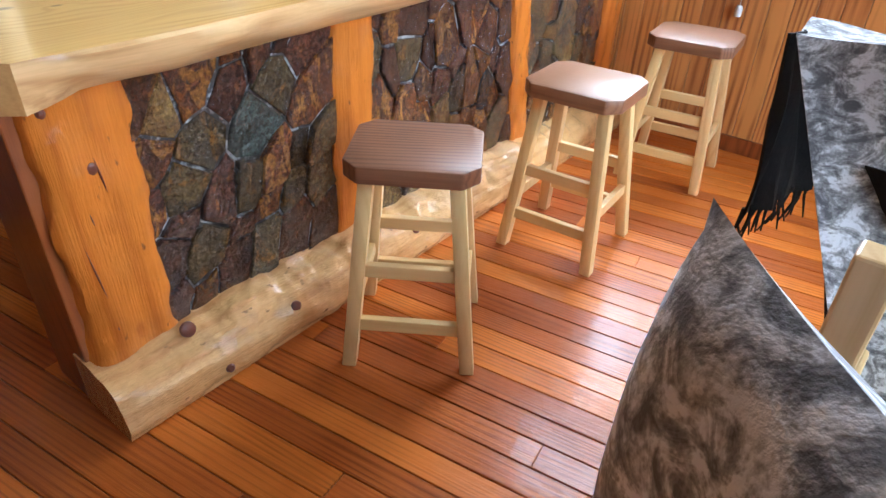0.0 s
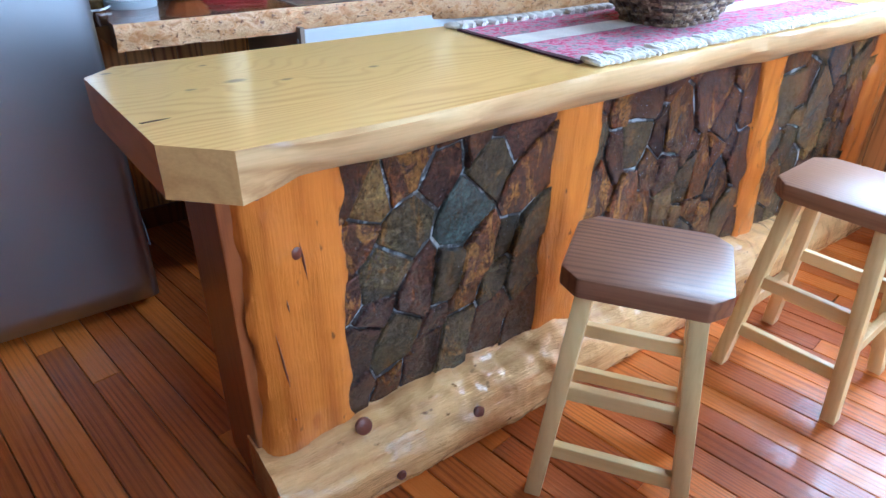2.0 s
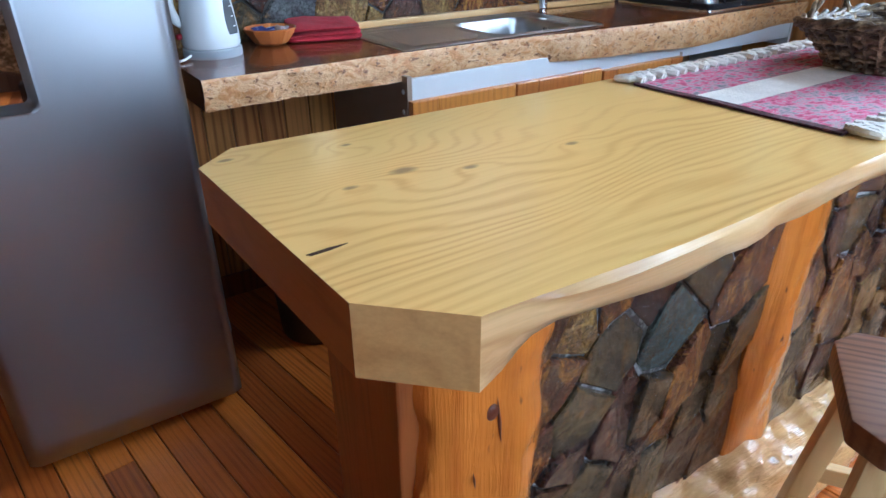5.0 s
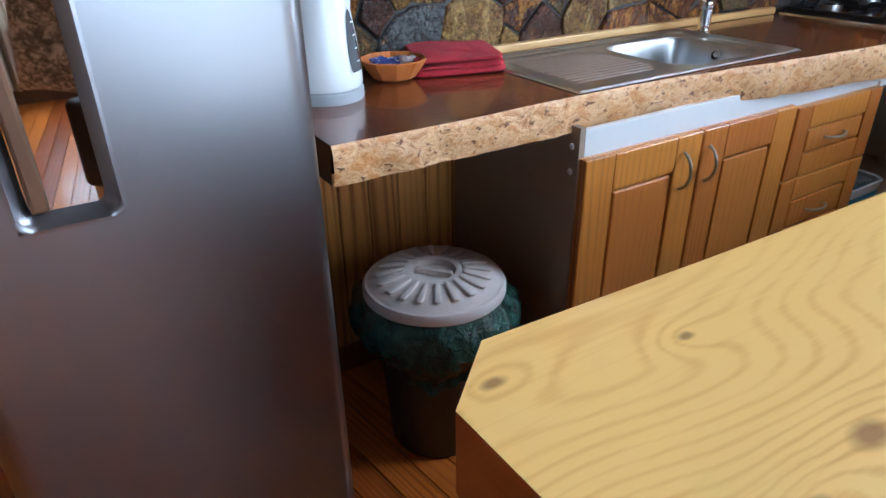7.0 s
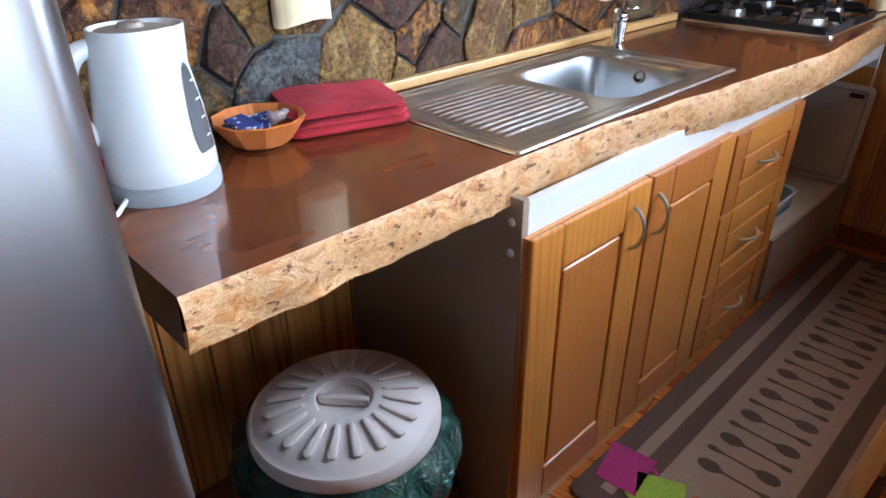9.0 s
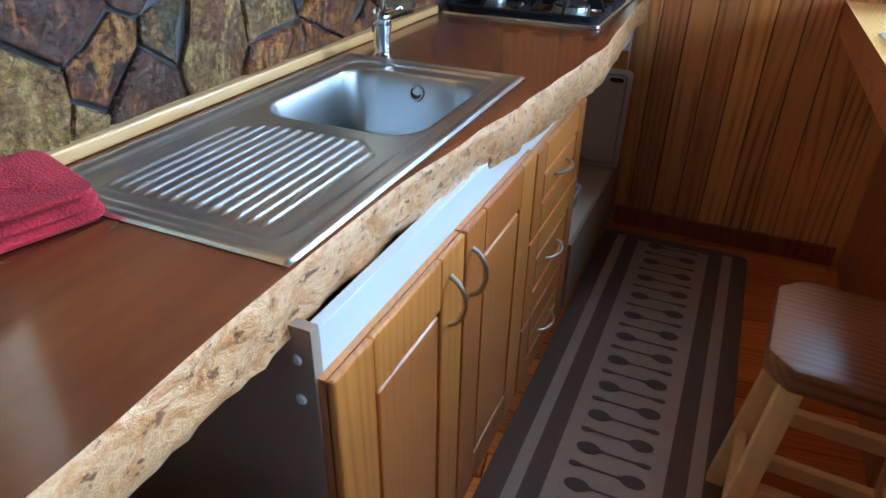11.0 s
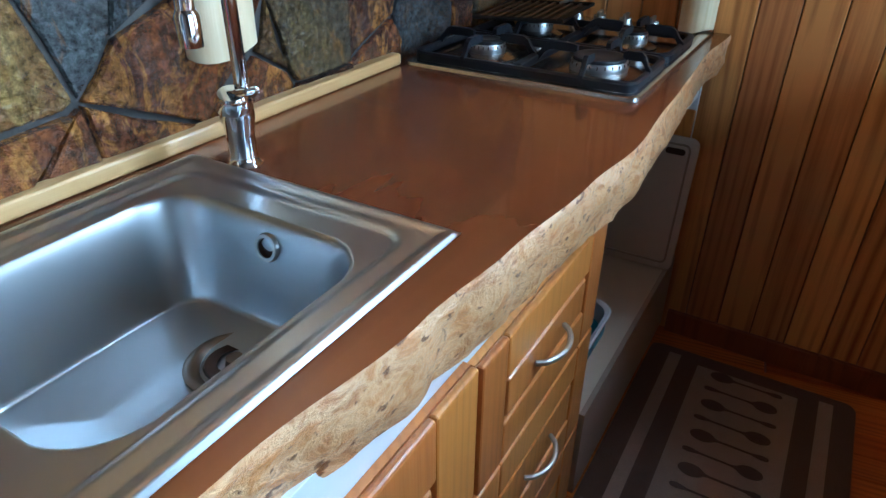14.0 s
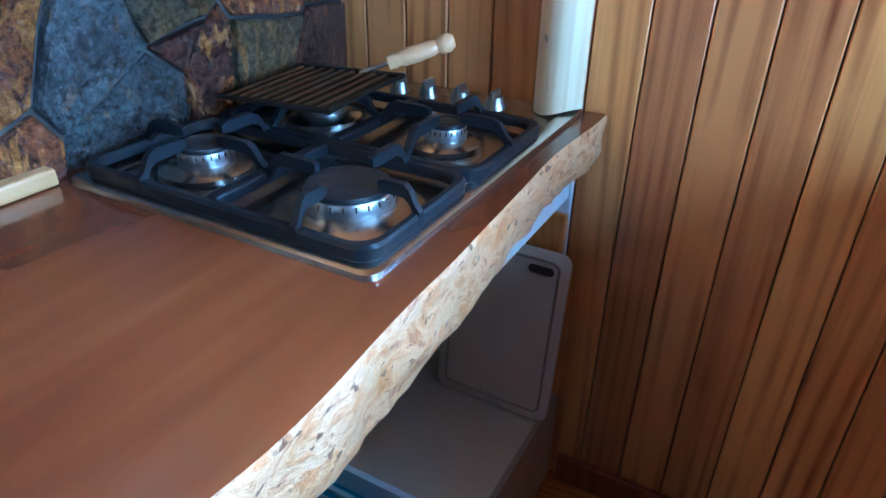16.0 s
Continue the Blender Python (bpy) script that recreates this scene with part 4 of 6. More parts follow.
def sink_mesh():
    bm = bmesh.new()
    nx, ny = 240, 220
    x0, y0, x1, y1 = SINK
    g = [[None] * (ny + 1) for _ in range(nx + 1)]
    for i in range(nx + 1):
        for j in range(ny + 1):
            x, y = x0 + (x1 - x0) * i / nx, y0 + (y1 - y0) * j / ny
            g[i][j] = bm.verts.new((x, y, TOP_Z + sink_height(x, y)))
    for i in range(nx):
        for j in range(ny):
            bm.faces.new((g[i][j], g[i + 1][j], g[i + 1][j + 1], g[i][j + 1]))
    return bm


part("basin", sink_mesh(), STEEL, sink, "brushed steel bowl and drainer", smooth=180)
_dz = TOP_Z + sink_height(-2.836, 2.035)
DRAINSTEEL = steel("stained_strainer_steel", (0.30, 0.25, 0.21), 0.3, (1, 1, 1))
part("drain", lathe([(0.058, 0.002), (0.052, 0.005), (0.046, 0.003), (0.040, -0.002), (0.036, 0.001), (0.030, -0.003), (0.012, -0.003), (0.010, 0.008), (0, 0.009)], 40, m=pose(-2.836, 2.035, _dz)), DRAINSTEEL, sink, "round steel strainer", smooth=60)
part("strainer_slot", join(lathe([(0.034, 0.0022), (0.020, 0.0022)], 40, m=pose(-2.836, 2.035, _dz)), None), GAP, sink)
part("overflow", lathe([(0.017, 0.0), (0.016, 0.004), (0.012, 0.004), (0.011, 0.0), (0.0, -0.001)], 24, m=pose(-2.845, 2.118, TOP_Z - 0.036, 75)), GAP, sink, "dark overflow hole with a metal ring", smooth=40)
part("overflow_ring", lathe([(0.018, 0.0), (0.0165, 0.005), (0.0125, 0.005), (0.0115, 0.0)], 24, m=pose(-2.845, 2.117, TOP_Z - 0.036, 75)), NICKEL, sink, smooth=60)

tap = thing("tap", (-2.985, 2.225, TOP_Z + 0.004), "chrome single-lever kitchen tap with tall spout", "tap")
part("body", lathe([(0.024, 0.0), (0.020, 0.004), (0.0175, 0.012), (0.019, 0.045), (0.0225, 0.066), (0.0225, 0.078), (0.010, 0.084), (0, 0.084)], 32, m=pose(-2.985, 2.225, TOP_Z)), CHROME, tap, smooth=50)
_sp = [(-2.985, 2.240, TOP_Z + 0.055)] + [(-2.985, 2.240, TOP_Z + 0.06 + 0.19 * i / 8) for i in range(9)]
_sp += [(-2.985 + 0.045 * (1 - math.cos(math.pi * i / 10)), 2.24 - 0.068 * (1 - math.cos(math.pi * i / 10)), TOP_Z + 0.25 + 0.075 * math.sin(math.pi * i / 10)) for i in range(1, 11)] + [(-2.895, 2.104, TOP_Z + 0.225)]
part("spout", tube(_sp, 0.0095, 14), CHROME, tap, smooth=True)
part("nozzle", lathe([(0.0, 0), (0.012, 0.0), (0.0125, 0.03), (0.0098, 0.036)], 20, m=pose(-2.895, 2.104, TOP_Z + 0.19)), CHROME, tap, smooth=50)
_lever = bmesh.new()
lathe([(0.023, 0), (0.024, 0.012), (0.018, 0.022), (0, 0.024)], 28, bm=_lever, m=pose(-2.985, 2.222, TOP_Z + 0.078, 12, 14, 0))
box((-0.008, -0.011, 0), (0.062, 0.011, 0.010), 0.004, bm=_lever, m=pose(-2.980, 2.222, TOP_Z + 0.092, 0, -16, -20))
part("lever", _lever, CHROME, tap, smooth=40)

# ---- hob ----
HX0, HY0, HX1, HY1 = -3.085, 2.752, -2.605, 3.372
hob = thing("gas_hob", (-2.845, 3.06, TOP_Z), "stainless steel gas hob with four burners and black grates", "hob")
_h = bmesh.new()
_rows = []
for inset, z in ((0.0, 0.0005), (0.001, 0.007), (0.006, 0.009), (0.022, 0.009), (0.030, 0.003), (0.034, 0.002)):
    _rows.append([_h.verts.new((x, y, TOP_Z + z)) for x, y in rounded(HX0 + inset, HY0 + inset, HX1 - inset, HY1 - inset, 0.018, 4)])
for a, b in zip(_rows, _rows[1:]):
    for i in range(len(a)):
        _h.faces.new((a[i], a[(i + 1) % len(a)], b[(i + 1) % len(b)], b[i]))
_h.faces.new(_rows[-1])
bmesh.ops.recalc_face_normals(_h, faces=_h.faces)
HOBSTEEL = steel("hob_steel", (0.52, 0.50, 0.47), 0.24, (2, 40, 40))
part("tray", _h, HOBSTEEL, hob, smooth=40)
IRON = simple("black_enamel_iron", (0.012, 0.0135, 0.018), 0.42, grain=0.3, scale=120, bump=0.15, Specular_IOR_Level=0.35)
CAP = simple("black_burner_cap", (0.018, 0.018, 0.02), 0.42, grain=0.3)
ALLOY = steel("cast_alloy", (0.66, 0.66, 0.66), 0.30, (1, 1, 1))
BURNERS = ((-2.955, 2.872, 0.036), (-2.715, 2.865, 0.052), (-2.955, 3.118, 0.036), (-2.725, 3.112, 0.030))
for bx, by, br in BURNERS:
    b = part("burner", lathe([(br * 1.75, 0.0), (br * 1.72, 0.008), (br * 1.15, 0.016), (br * 1.05, 0.016)], 40, m=pose(bx, by, TOP_Z + 0.003)), HOBSTEEL, hob, "steel burner with black cap", smooth=40)
    n = 48
    prof = [(br * 1.02, 0.012), (br * 1.06, 0.026), (br * 1.0, 0.034), (0.0, 0.034)]
    part("crown", lathe(prof, n, m=pose(bx, by, TOP_Z + 0.003)), ALLOY, b, "pale alloy flame ring", smooth=40)
    part("cap", lathe([(br * 0.96, 0.0342), (br * 0.94, 0.040), (br * 0.6, 0.042), (br * 0.55, 0.0405), (0, 0.0405)], n, m=pose(bx, by, TOP_Z + 0.003)), CAP, b, smooth=40)
    slots = bmesh.new()
    for k in range(24):
        a = 2 * math.pi * k / 24
        box((br * 1.0, -0.0009, 0.026), (br * 1.062, 0.0009, 0.032), bm=slots, m=pose(bx, by, TOP_Z + 0.003, 0, 0, math.degrees(a)))
    part("flame_slots", slots, GAP, b)


def grate(y0, y1, pair):
    """A cast pan support: a frame with bent prongs toward each burner."""
    x0, x1 = HX0 + 0.012, HX1 - 0.012
    z = TOP_Z + 0.021
    g = part("grate", frame_bar(x0, y0, x1, y1, z), IRON, hob, "black enamelled cast pan support", smooth=40)
    mx = (x0 + x1) / 2
    part("cross_bar", box((mx - 0.009, y0 + 0.012, z - 0.008), (mx + 0.009, y1 - 0.012, z + 0.008), 0.003), IRON, g)
    for bx, by, br in pair:
        inner, outer = (x0, mx) if bx < mx else (mx, x1)
        for sx, sy, ex, ey in ((inner, by, bx - br * 0.85, by), (outer, by, bx + br * 0.85, by), (bx, y0, bx, by - br * 0.85), (bx, y1, bx, by + br * 0.85)):
            pts = []
            for k in range(9):
                t = k / 8
                lift = 0.030 * smooth(t / 0.35)
                pts.append((sx + (ex - sx) * t, sy + (ey - sy) * t, z + lift))
            prong = bmesh.new()
            rows = []
            d = Vector((ex - sx, ey - sy, 0)).normalized()
            side = Vector((-d.y, d.x, 0)) * 0.0045
            for k, p in enumerate(pts):
                v = Vector(p)
                h = 0.008 if k < 8 else 0.005
                rows.append([prong.verts.new(v + s * side + Vector((0, 0, q * h))) for s, q in ((-1, -1), (1, -1), (1, 1), (-1, 1))])
            for a, b in zip(rows, rows[1:]):
                for i in range(4):
                    prong.faces.new((a[i], a[(i + 1) % 4], b[(i + 1) % 4], b[i]))
            prong.faces.new(rows[0][::-1]), prong.faces.new(rows[-1])
            part("prong", prong, IRON, g)


def frame_bar(x0, y0, x1, y1, z):
    bm = bmesh.new()
    rows = []
    for inset, dz in ((0.001, -0.0118), (0.0, 0.002), (0.003, 0.006), (0.010, 0.006), (0.013, 0.002), (0.013, -0.008)):
        rows.append([bm.verts.new((x, y, z + dz)) for x, y in rounded(x0 + inset, y0 + inset, x1 - inset, y1 - inset, 0.028, 4)])
    rows.append(rows[0])
    for a, b in zip(rows, rows[1:]):
        for i in range(len(a)):
            bm.faces.new((a[i], a[(i + 1) % len(a)], b[(i + 1) % len(b)], b[i]))
    bmesh.ops.recalc_face_normals(bm, faces=bm.faces)
    return bm


grate(HY0 + 0.014, 2.992, BURNERS[:2])
grate(2.996, 3.232, BURNERS[2:])
for kx in (-2.925, -2.865, -2.800, -2.735):
    k = part("knob", lathe([(0.019, 0.0), (0.018, 0.004), (0.015, 0.012), (0.0145, 0.020), (0.0, 0.0205)], 24, m=pose(kx, 3.30, TOP_Z + 0.009)), NICKEL, hob, "satin metal control knob", smooth=40)
    part("knob_grip", box((kx - 0.004, 3.284, TOP_Z + 0.024), (kx + 0.004, 3.316, TOP_Z + 0.040), 0.0025), NICKEL, k)

# toasting grill with a wooden handle lying on the back burner
toaster = thing("toasting_grill", (-2.95, 3.10, TOP_Z + 0.06), "blackened wire toasting grill with turned wooden handle on the hob", "grill")
_gz, _gm = TOP_Z + 0.062, pose(-2.955, 3.10, TOP_Z + 0.062, 2, -3, 0)
_fr = bmesh.new()
tube([Vector(p) for p in ((-0.105, -0.095, 0), (0.105, -0.095, 0), (0.105, 0.095, 0), (-0.105, 0.095, 0))], 0.0045, 8, bm=_fr, closed=True)
bmesh.ops.transform(_fr, matrix=_gm, verts=_fr.verts)
SOOT = simple("sooty_iron", (0.035, 0.028, 0.022), 0.45, 0.5, grain=0.5)
part("wire_frame", _fr, SOOT, toaster, smooth=40)
part("tray", box((-0.100, -0.090, -0.004), (0.100, 0.090, -0.002), 0, m=_gm), SOOT, toaster, "dark perforated sheet")
for k in range(9):
    part("rib", box((-0.098 + 0.0215 * k, -0.088, -0.002), (-0.090 + 0.0215 * k, 0.088, 0.003), 0.0015, 1, m=_gm), simple("browned_steel", (0.13, 0.075, 0.035), 0.35, 0.7, grain=0.6, scale=90) if k == 0 else bpy.data.materials["browned_steel"], toaster)
part("shank", tube([(-2.93, 3.188, _gz + 0.004), (-2.905, 3.200, _gz + 0.014), (-2.886, 3.215, _gz + 0.022)], 0.004, 8), NICKEL, toaster, smooth=True)
HANDLE = wood("turned_handle_wood", (0.62, 0.36, 0.17), (0.42, 0.20, 0.07), "y", rings=8, field=5, stretch=0.2, rough=0.4, coat=0.2)
_hm = Matrix.Translation((-2.890, 3.212, _gz + 0.020)) @ Vector((0.065, 0.052, 0.026)).to_track_quat("Z", "Y").to_matrix().to_4x4()
part("wooden_handle", lathe([(0, 0.0), (0.011, 0.0), (0.0125, 0.012), (0.0105, 0.018), (0.014, 0.03), (0.0145, 0.055), (0.013, 0.078), (0.011, 0.084), (0.0155, 0.092), (0.0160, 0.105), (0.010, 0.114), (0, 0.115)], 24, m=_hm), HANDLE, toaster, smooth=40)

# ---- on the worktop ----
GLOSSWHITE = simple("glossy_white_plastic", (0.78, 0.80, 0.82), 0.22, grain=0.03, bump=0.01, coat=0.3)
GREYPLASTIC = simple("grey_plastic", (0.36, 0.39, 0.42), 0.4, grain=0.05)
SMOKE = simple("smoked_window_plastic", (0.10, 0.11, 0.12), 0.15, grain=0.1, coat=0.5)
REDGLASS = simple("dark_red_switch", (0.25, 0.01, 0.02), 0.2)
kettle = thing("kettle", (-2.935, 0.925, TOP_Z), "white plastic electric kettle on grey base", "kettle")
KM = pose(-2.935, 0.925, TOP_Z)
part("base", lathe([(0, 0), (0.080, 0.0), (0.082, 0.006), (0.081, 0.022), (0.076, 0.026), (0, 0.026)], 40, m=KM), GREYPLASTIC, kettle, smooth=40)
_k = lathe([(0, 0.0265), (0.076, 0.0265), (0.080, 0.034), (0.079, 0.06), (0.073, 0.12), (0.064, 0.18), (0.058, 0.222), (0.056, 0.232), (0.053, 0.232), (0.050, 0.224), (0, 0.222)], 48, m=KM)
for v in _k.verts:
    p = v.co - Vector((-2.935, 0.925, TOP_Z))
    if p.z > 0.19 and p.y > 0.03:
        v.co.y += (p.z - 0.19) * 0.35 * (p.y / 0.06)
part("jug", _k, GLOSSWHITE, kettle, smooth=50)
part("lid", lathe([(0.049, 0.2245), (0.046, 0.229), (0.018, 0.231), (0.015, 0.237), (0, 0.238)], 32, m=KM), simple("pale_brown_lid", (0.30, 0.25, 0.22), 0.35), kettle, smooth=40)
# the water gauge lies on the jug's curved flank
_w = bmesh.new()
_rows = []
for i in range(15):
    z = 0.062 + 0.125 * i / 14
    r = 0.0795 - (z - 0.06) * 0.125 + 0.0016
    half = 0.36 * math.sin(math.pi * min(1, (i + 1.6) / 15.5)) ** 0.35 * (1 - 0.03 * i)
    _rows.append([_w.verts.new((-2.935 + r * math.cos(a), 0.925 + r * math.sin(a), TOP_Z + z)) for a in [radians(38) - half + 2 * half * k / 8 for k in range(9)]])
for a, b in zip(_rows, _rows[1:]):
    for k in range(8):
        _w.faces.new((a[k], a[k + 1], b[k + 1], b[k]))
part("water_gauge", _w, SMOKE, kettle, "smoked clear water gauge", smooth=True)
for i in range(4):
    z = 0.082 + 0.026 * i
    r = 0.0795 - (z - 0.06) * 0.125 + 0.0022
    part("gauge_mark", box((-0.0006, -0.006, -0.0012), (0.0006, 0.006, 0.0012), m=pose(-2.935 + r * math.cos(radians(44)), 0.925 + r * math.sin(radians(44)), TOP_Z + z, 0, 0, 44)), GLOSSWHITE, kettle)
_hp = []
for i in range(25):
    t = math.pi * i / 24
    _hp.append((-2.945, 0.925 - 0.050 - 0.047 * math.sin(t) ** 0.8, TOP_Z + 0.148 + 0.062 * math.cos(t)))
part("handle", tube(_hp, [0.012 + 0.003 * math.sin(math.pi * i / 24) for i in range(25)], 16), GLOSSWHITE, kettle, smooth=True)
part("switch", box((-2.955, 0.832, TOP_Z + 0.050), (-2.930, 0.852, TOP_Z + 0.066), 0.005), REDGLASS, kettle)
part("cord", tube([(-2.90, 0.855, TOP_Z + 0.012), (-2.87, 0.83, TOP_Z + 0.008), (-2.86, 0.815, TOP_Z + 0.007), (-2.88, 0.795, TOP_Z + 0.004), (-2.92, 0.785, TOP_Z - 0.05)], 0.0035, 8), GLOSSWHITE, kettle, "white mains cord", smooth=True)

bowl = thing("wooden_bowl", (-3.0, 1.125, TOP_Z), "small orange wooden bowl with faceted rim", "bowl")
BOWLWOOD = wood("orange_bowl_wood", (0.52, 0.18, 0.04), (0.34, 0.09, 0.018), "x", rings=8, field=6, stretch=0.3, rough=0.28, coat=0.4, vary=0)
part("shell", lathe([(0, 0.0), (0.040, 0.0), (0.052, 0.006), (0.070, 0.030), (0.082, 0.048), (0.079, 0.050), (0.066, 0.033), (0.048, 0.012), (0, 0.009)], 10, m=pose(-3.0, 1.125, TOP_Z + 0.001, 0, 0, 14)), BOWLWOOD, bowl, smooth=25)
NAVY = Mat("navy_dotted_paper")
_v = NAVY.n("TexVoronoi", Vector=NAVY.coords(), Scale=85.0)
NAVY = NAVY.done(NAVY.mix(NAVY.math("LESS_THAN", _v.outputs["Distance"], 0.30), (0.03, 0.05, 0.22), (0.62, 0.66, 0.75)), 0.4)
CLEAR = simple("clear_wrapper", (0.42, 0.34, 0.34), 0.15, coat=0.5)
for i, (dx, dy, rz, ty) in enumerate(((-0.012, -0.026, 20, 12), (0.006, -0.004, -25, 20), (-0.024, 0.002, 60, -10), (0.010, -0.034, 5, 8))):
    s = thing("sachet", (-3.0 + dx, 1.125 + dy, TOP_Z + 0.03), "navy paper sachet with white dots in the bowl", "sachet", "sachets in the bowl")
    part("packet", box((-0.030, -0.019, -0.002), (0.030, 0.019, 0.002), 0.0018, m=pose(-3.0 + dx, 1.125 + dy, TOP_Z + 0.032 + 0.005 * i, ty * 0.6, ty, rz)), NAVY, s)
_s = thing("sweet", (-2.995, 1.165, TOP_Z + 0.03), "sweet in a clear wrapper in the bowl", "sweet")
part("wrapper", lathe([(0, -0.028), (0.012, -0.024), (0.004, -0.014), (0.010, -0.006), (0.010, 0.006), (0.004, 0.014), (0.012, 0.024), (0, 0.028)], 9, m=pose(-2.995, 1.162, TOP_Z + 0.042, 80, 20, 30)), CLEAR, _s)


def cloth_red():
    M = Mat("red_terry_cloth")
    v = M.coords()
    a, b = M.noise(v, 320, 3), M.noise(v, 16, 4)
    col = M.mix(M.ramp(M.math("ADD", M.math("MULTIPLY", a, 0.6), M.math("MULTIPLY", b, 0.4)), (0.35, 0.0), (0.62, 1.0)), (0.20, 0.004, 0.012), (0.50, 0.012, 0.03))
    return M.done(col, 0.95, 0, M.bump(M.math("ADD", a, b), 0.8, 0.004), Sheen_Weight=0.05)


TERRY = cloth_red()
towel = thing("folded_towel", (-3.02, 1.30, TOP_Z), "folded red terry towel on the worktop", "towel")


def fold(z0, z1, grow, seed):
    """One folded layer, rounded at its edges and sagging."""
    bm = bmesh.new()
    n = 26
    rows = []
    out = rounded(-0.085 - grow, -0.115 - grow, 0.085 + grow, 0.115 + grow, 0.025, 6)
    for f, ins in ((0.0, 0.010), (0.2, 0.002), (0.5, 0.0), (0.8, 0.002), (0.97, 0.012), (1.0, 0.025), (1.0, 0.04), (1.0, 0.055), (1.0, 0.07), (1.0, 0.085)):
        row = []
        for x, y in out:
            k = 1 - ins / 0.10
            px, py = x * k, y * k
            w = (0.016 * noise.noise(Vector((px * 12, py * 12, seed))) + 0.008 * noise.noise(Vector((px * 34, py * 22, seed + 5)))) * (1 if z0 > 0.001 or f > 0.3 else 0)
            sag = -0.55 * max(0, px) ** 1.2 * (z1 / 0.06) * 0.35
            row.append(bm.verts.new((px + 0.006 * noise.noise(Vector((py * 20, f * 3, seed))), py + 0.006 * noise.noise(Vector((px * 20, f * 3, seed + 3))), max(0.001, z0 + (z1 - z0) * f + w * f + sag * f))))
        rows.append(row)
    for a, b in zip(rows, rows[1:]):
        for i in range(len(a)):
            bm.faces.new((a[i], a[(i + 1) % len(a)], b[(i + 1) % len(b)], b[i]))
    bm.faces.new(rows[-1])
    bmesh.ops.recalc_face_normals(bm, faces=bm.faces)
    bmesh.ops.transform(bm, matrix=pose(-3.015, 1.302, TOP_Z + 0.001, 0, 0, -17), verts=bm.verts)
    return bm


for z0, z1, g, sd in ((0.0, 0.017, 0.004, 1.0), (0.014, 0.032, 0.0, 4.0), (0.030, 0.052, -0.003, 8.0)):
    part("fold", fold(z0, z1, g, sd), TERRY, towel, smooth=True)

# ---- peeled logs on the stone wall and in the corner ----
def round_log(name, x, y, r, z0, z1, seed, label, flat=1.0, taper=0.0):
    bm = bmesh.new()
    rows = []
    for i in range(15):
        z = z0 + (z1 - z0) * i / 14
        row = []
        for k in range(20):
            a = 2 * math.pi * k / 20
            rr = r * (1 - taper * i / 14) * (1 + 0.06 * noise.noise(Vector((math.cos(a) * 1.5, math.sin(a) * 1.5 + seed, z * 6))))
            row.append(bm.verts.new((x + rr * flat * math.cos(a), y + rr * math.sin(a), z + (0.006 * math.sin(a * 2 + seed) if i == 0 else 0))))
        rows.append(row)
    for a, b in zip(rows, rows[1:]):
        for k in range(20):
            bm.faces.new((a[k], a[(k + 1) % 20], b[(k + 1) % 20], b[k]))
    bm.faces.new(rows[0][::-1]), bm.faces.new(rows[-1])
    ob = part(name, bm, WHITE_LOG, None, smooth=50)
    return tagged(ob, label, "log", kind="structure")


for _y, _zb, _s in ((1.292, 1.062, 1.0), (2.31, 1.004, 6.0)):
    round_log("wall_log", X0 + 0.030, _y, 0.060, _zb, 1.42, _s, "pale peeled log fixed on the stone wall", 0.55)
round_log("corner_post", -2.645, 3.362, 0.046, TOP_Z + 0.0095, 2.2, 9.0, "pale peeled log post in the worktop corner", 0.9, 0.1)

# ---- below the worktop ----
BOARD = simple("cream_cutting_board", (0.62, 0.50, 0.40), 0.45, grain=0.05)
board = thing("cutting_board", (-2.69, 3.28, 0.281), "cream plastic cutting board leaning in the open shelf", "cutting board")
_bm = prism(rounded(-0.125, 0.0, 0.125, 0.365, 0.022), -0.005, 0.005, 0.002)
_m = pose(-2.695, 3.262, 0.283, 82, 0, 0)
bmesh.ops.transform(_bm, matrix=_m, verts=_bm.verts)
part("plate", _bm, BOARD, board, smooth=40)
_bm = bmesh.new()
tube([Vector((x, y, 0.0052)) for x, y in rounded(-0.105, 0.02, 0.105, 0.345, 0.015)], 0.0028, 6, bm=_bm, closed=True)
bmesh.ops.transform(_bm, matrix=_m, verts=_bm.verts)
part("groove", _bm, TAN, board)
part("finger_slot", prism(rounded(0.045, 0.318, 0.095, 0.334, 0.0075), 0.0052, 0.0062, m=_m), GAP, board)
_b2 = thing("wooden_board", (-2.65, 3.34, 0.281), "thick wooden chopping board behind the plastic one", "cutting board")
part("plank", box((-0.11, 0, -0.012), (0.095, 0.42, 0.012), 0.004, m=pose(-2.700, 3.318, 0.284, 84)), DOOR_WOOD, _b2)
tub = thing("dish_tub", (-2.68, 2.80, 0.281), "white plastic dish rack with a teal tray", "dish rack")
_t = bmesh.new()
_rows = []
for ins, z in ((0.03, 0.001), (0.012, 0.02), (0.006, 0.055), (0.0, 0.075), (0.004, 0.078), (0.012, 0.074), (0.02, 0.03)):
    _rows.append([_t.verts.new((x, y, 0.281 + z)) for x, y in rounded(-2.94 + ins, 2.66 + ins, -2.62 - ins, 2.93 - ins, 0.05)])
for a, b in zip(_rows, _rows[1:]):
    for i in range(len(a)):
        _t.faces.new((a[i], a[(i + 1) % len(a)], b[(i + 1) % len(b)], b[i]))
_t.faces.new(_rows[0][::-1]), _t.faces.new(_rows[-1])
bmesh.ops.recalc_face_normals(_t, faces=_t.faces)
part("rack", _t, GLOSSWHITE, tub, smooth=40)
TEAL = simple("teal_plastic", (0.02, 0.20, 0.30), 0.35)
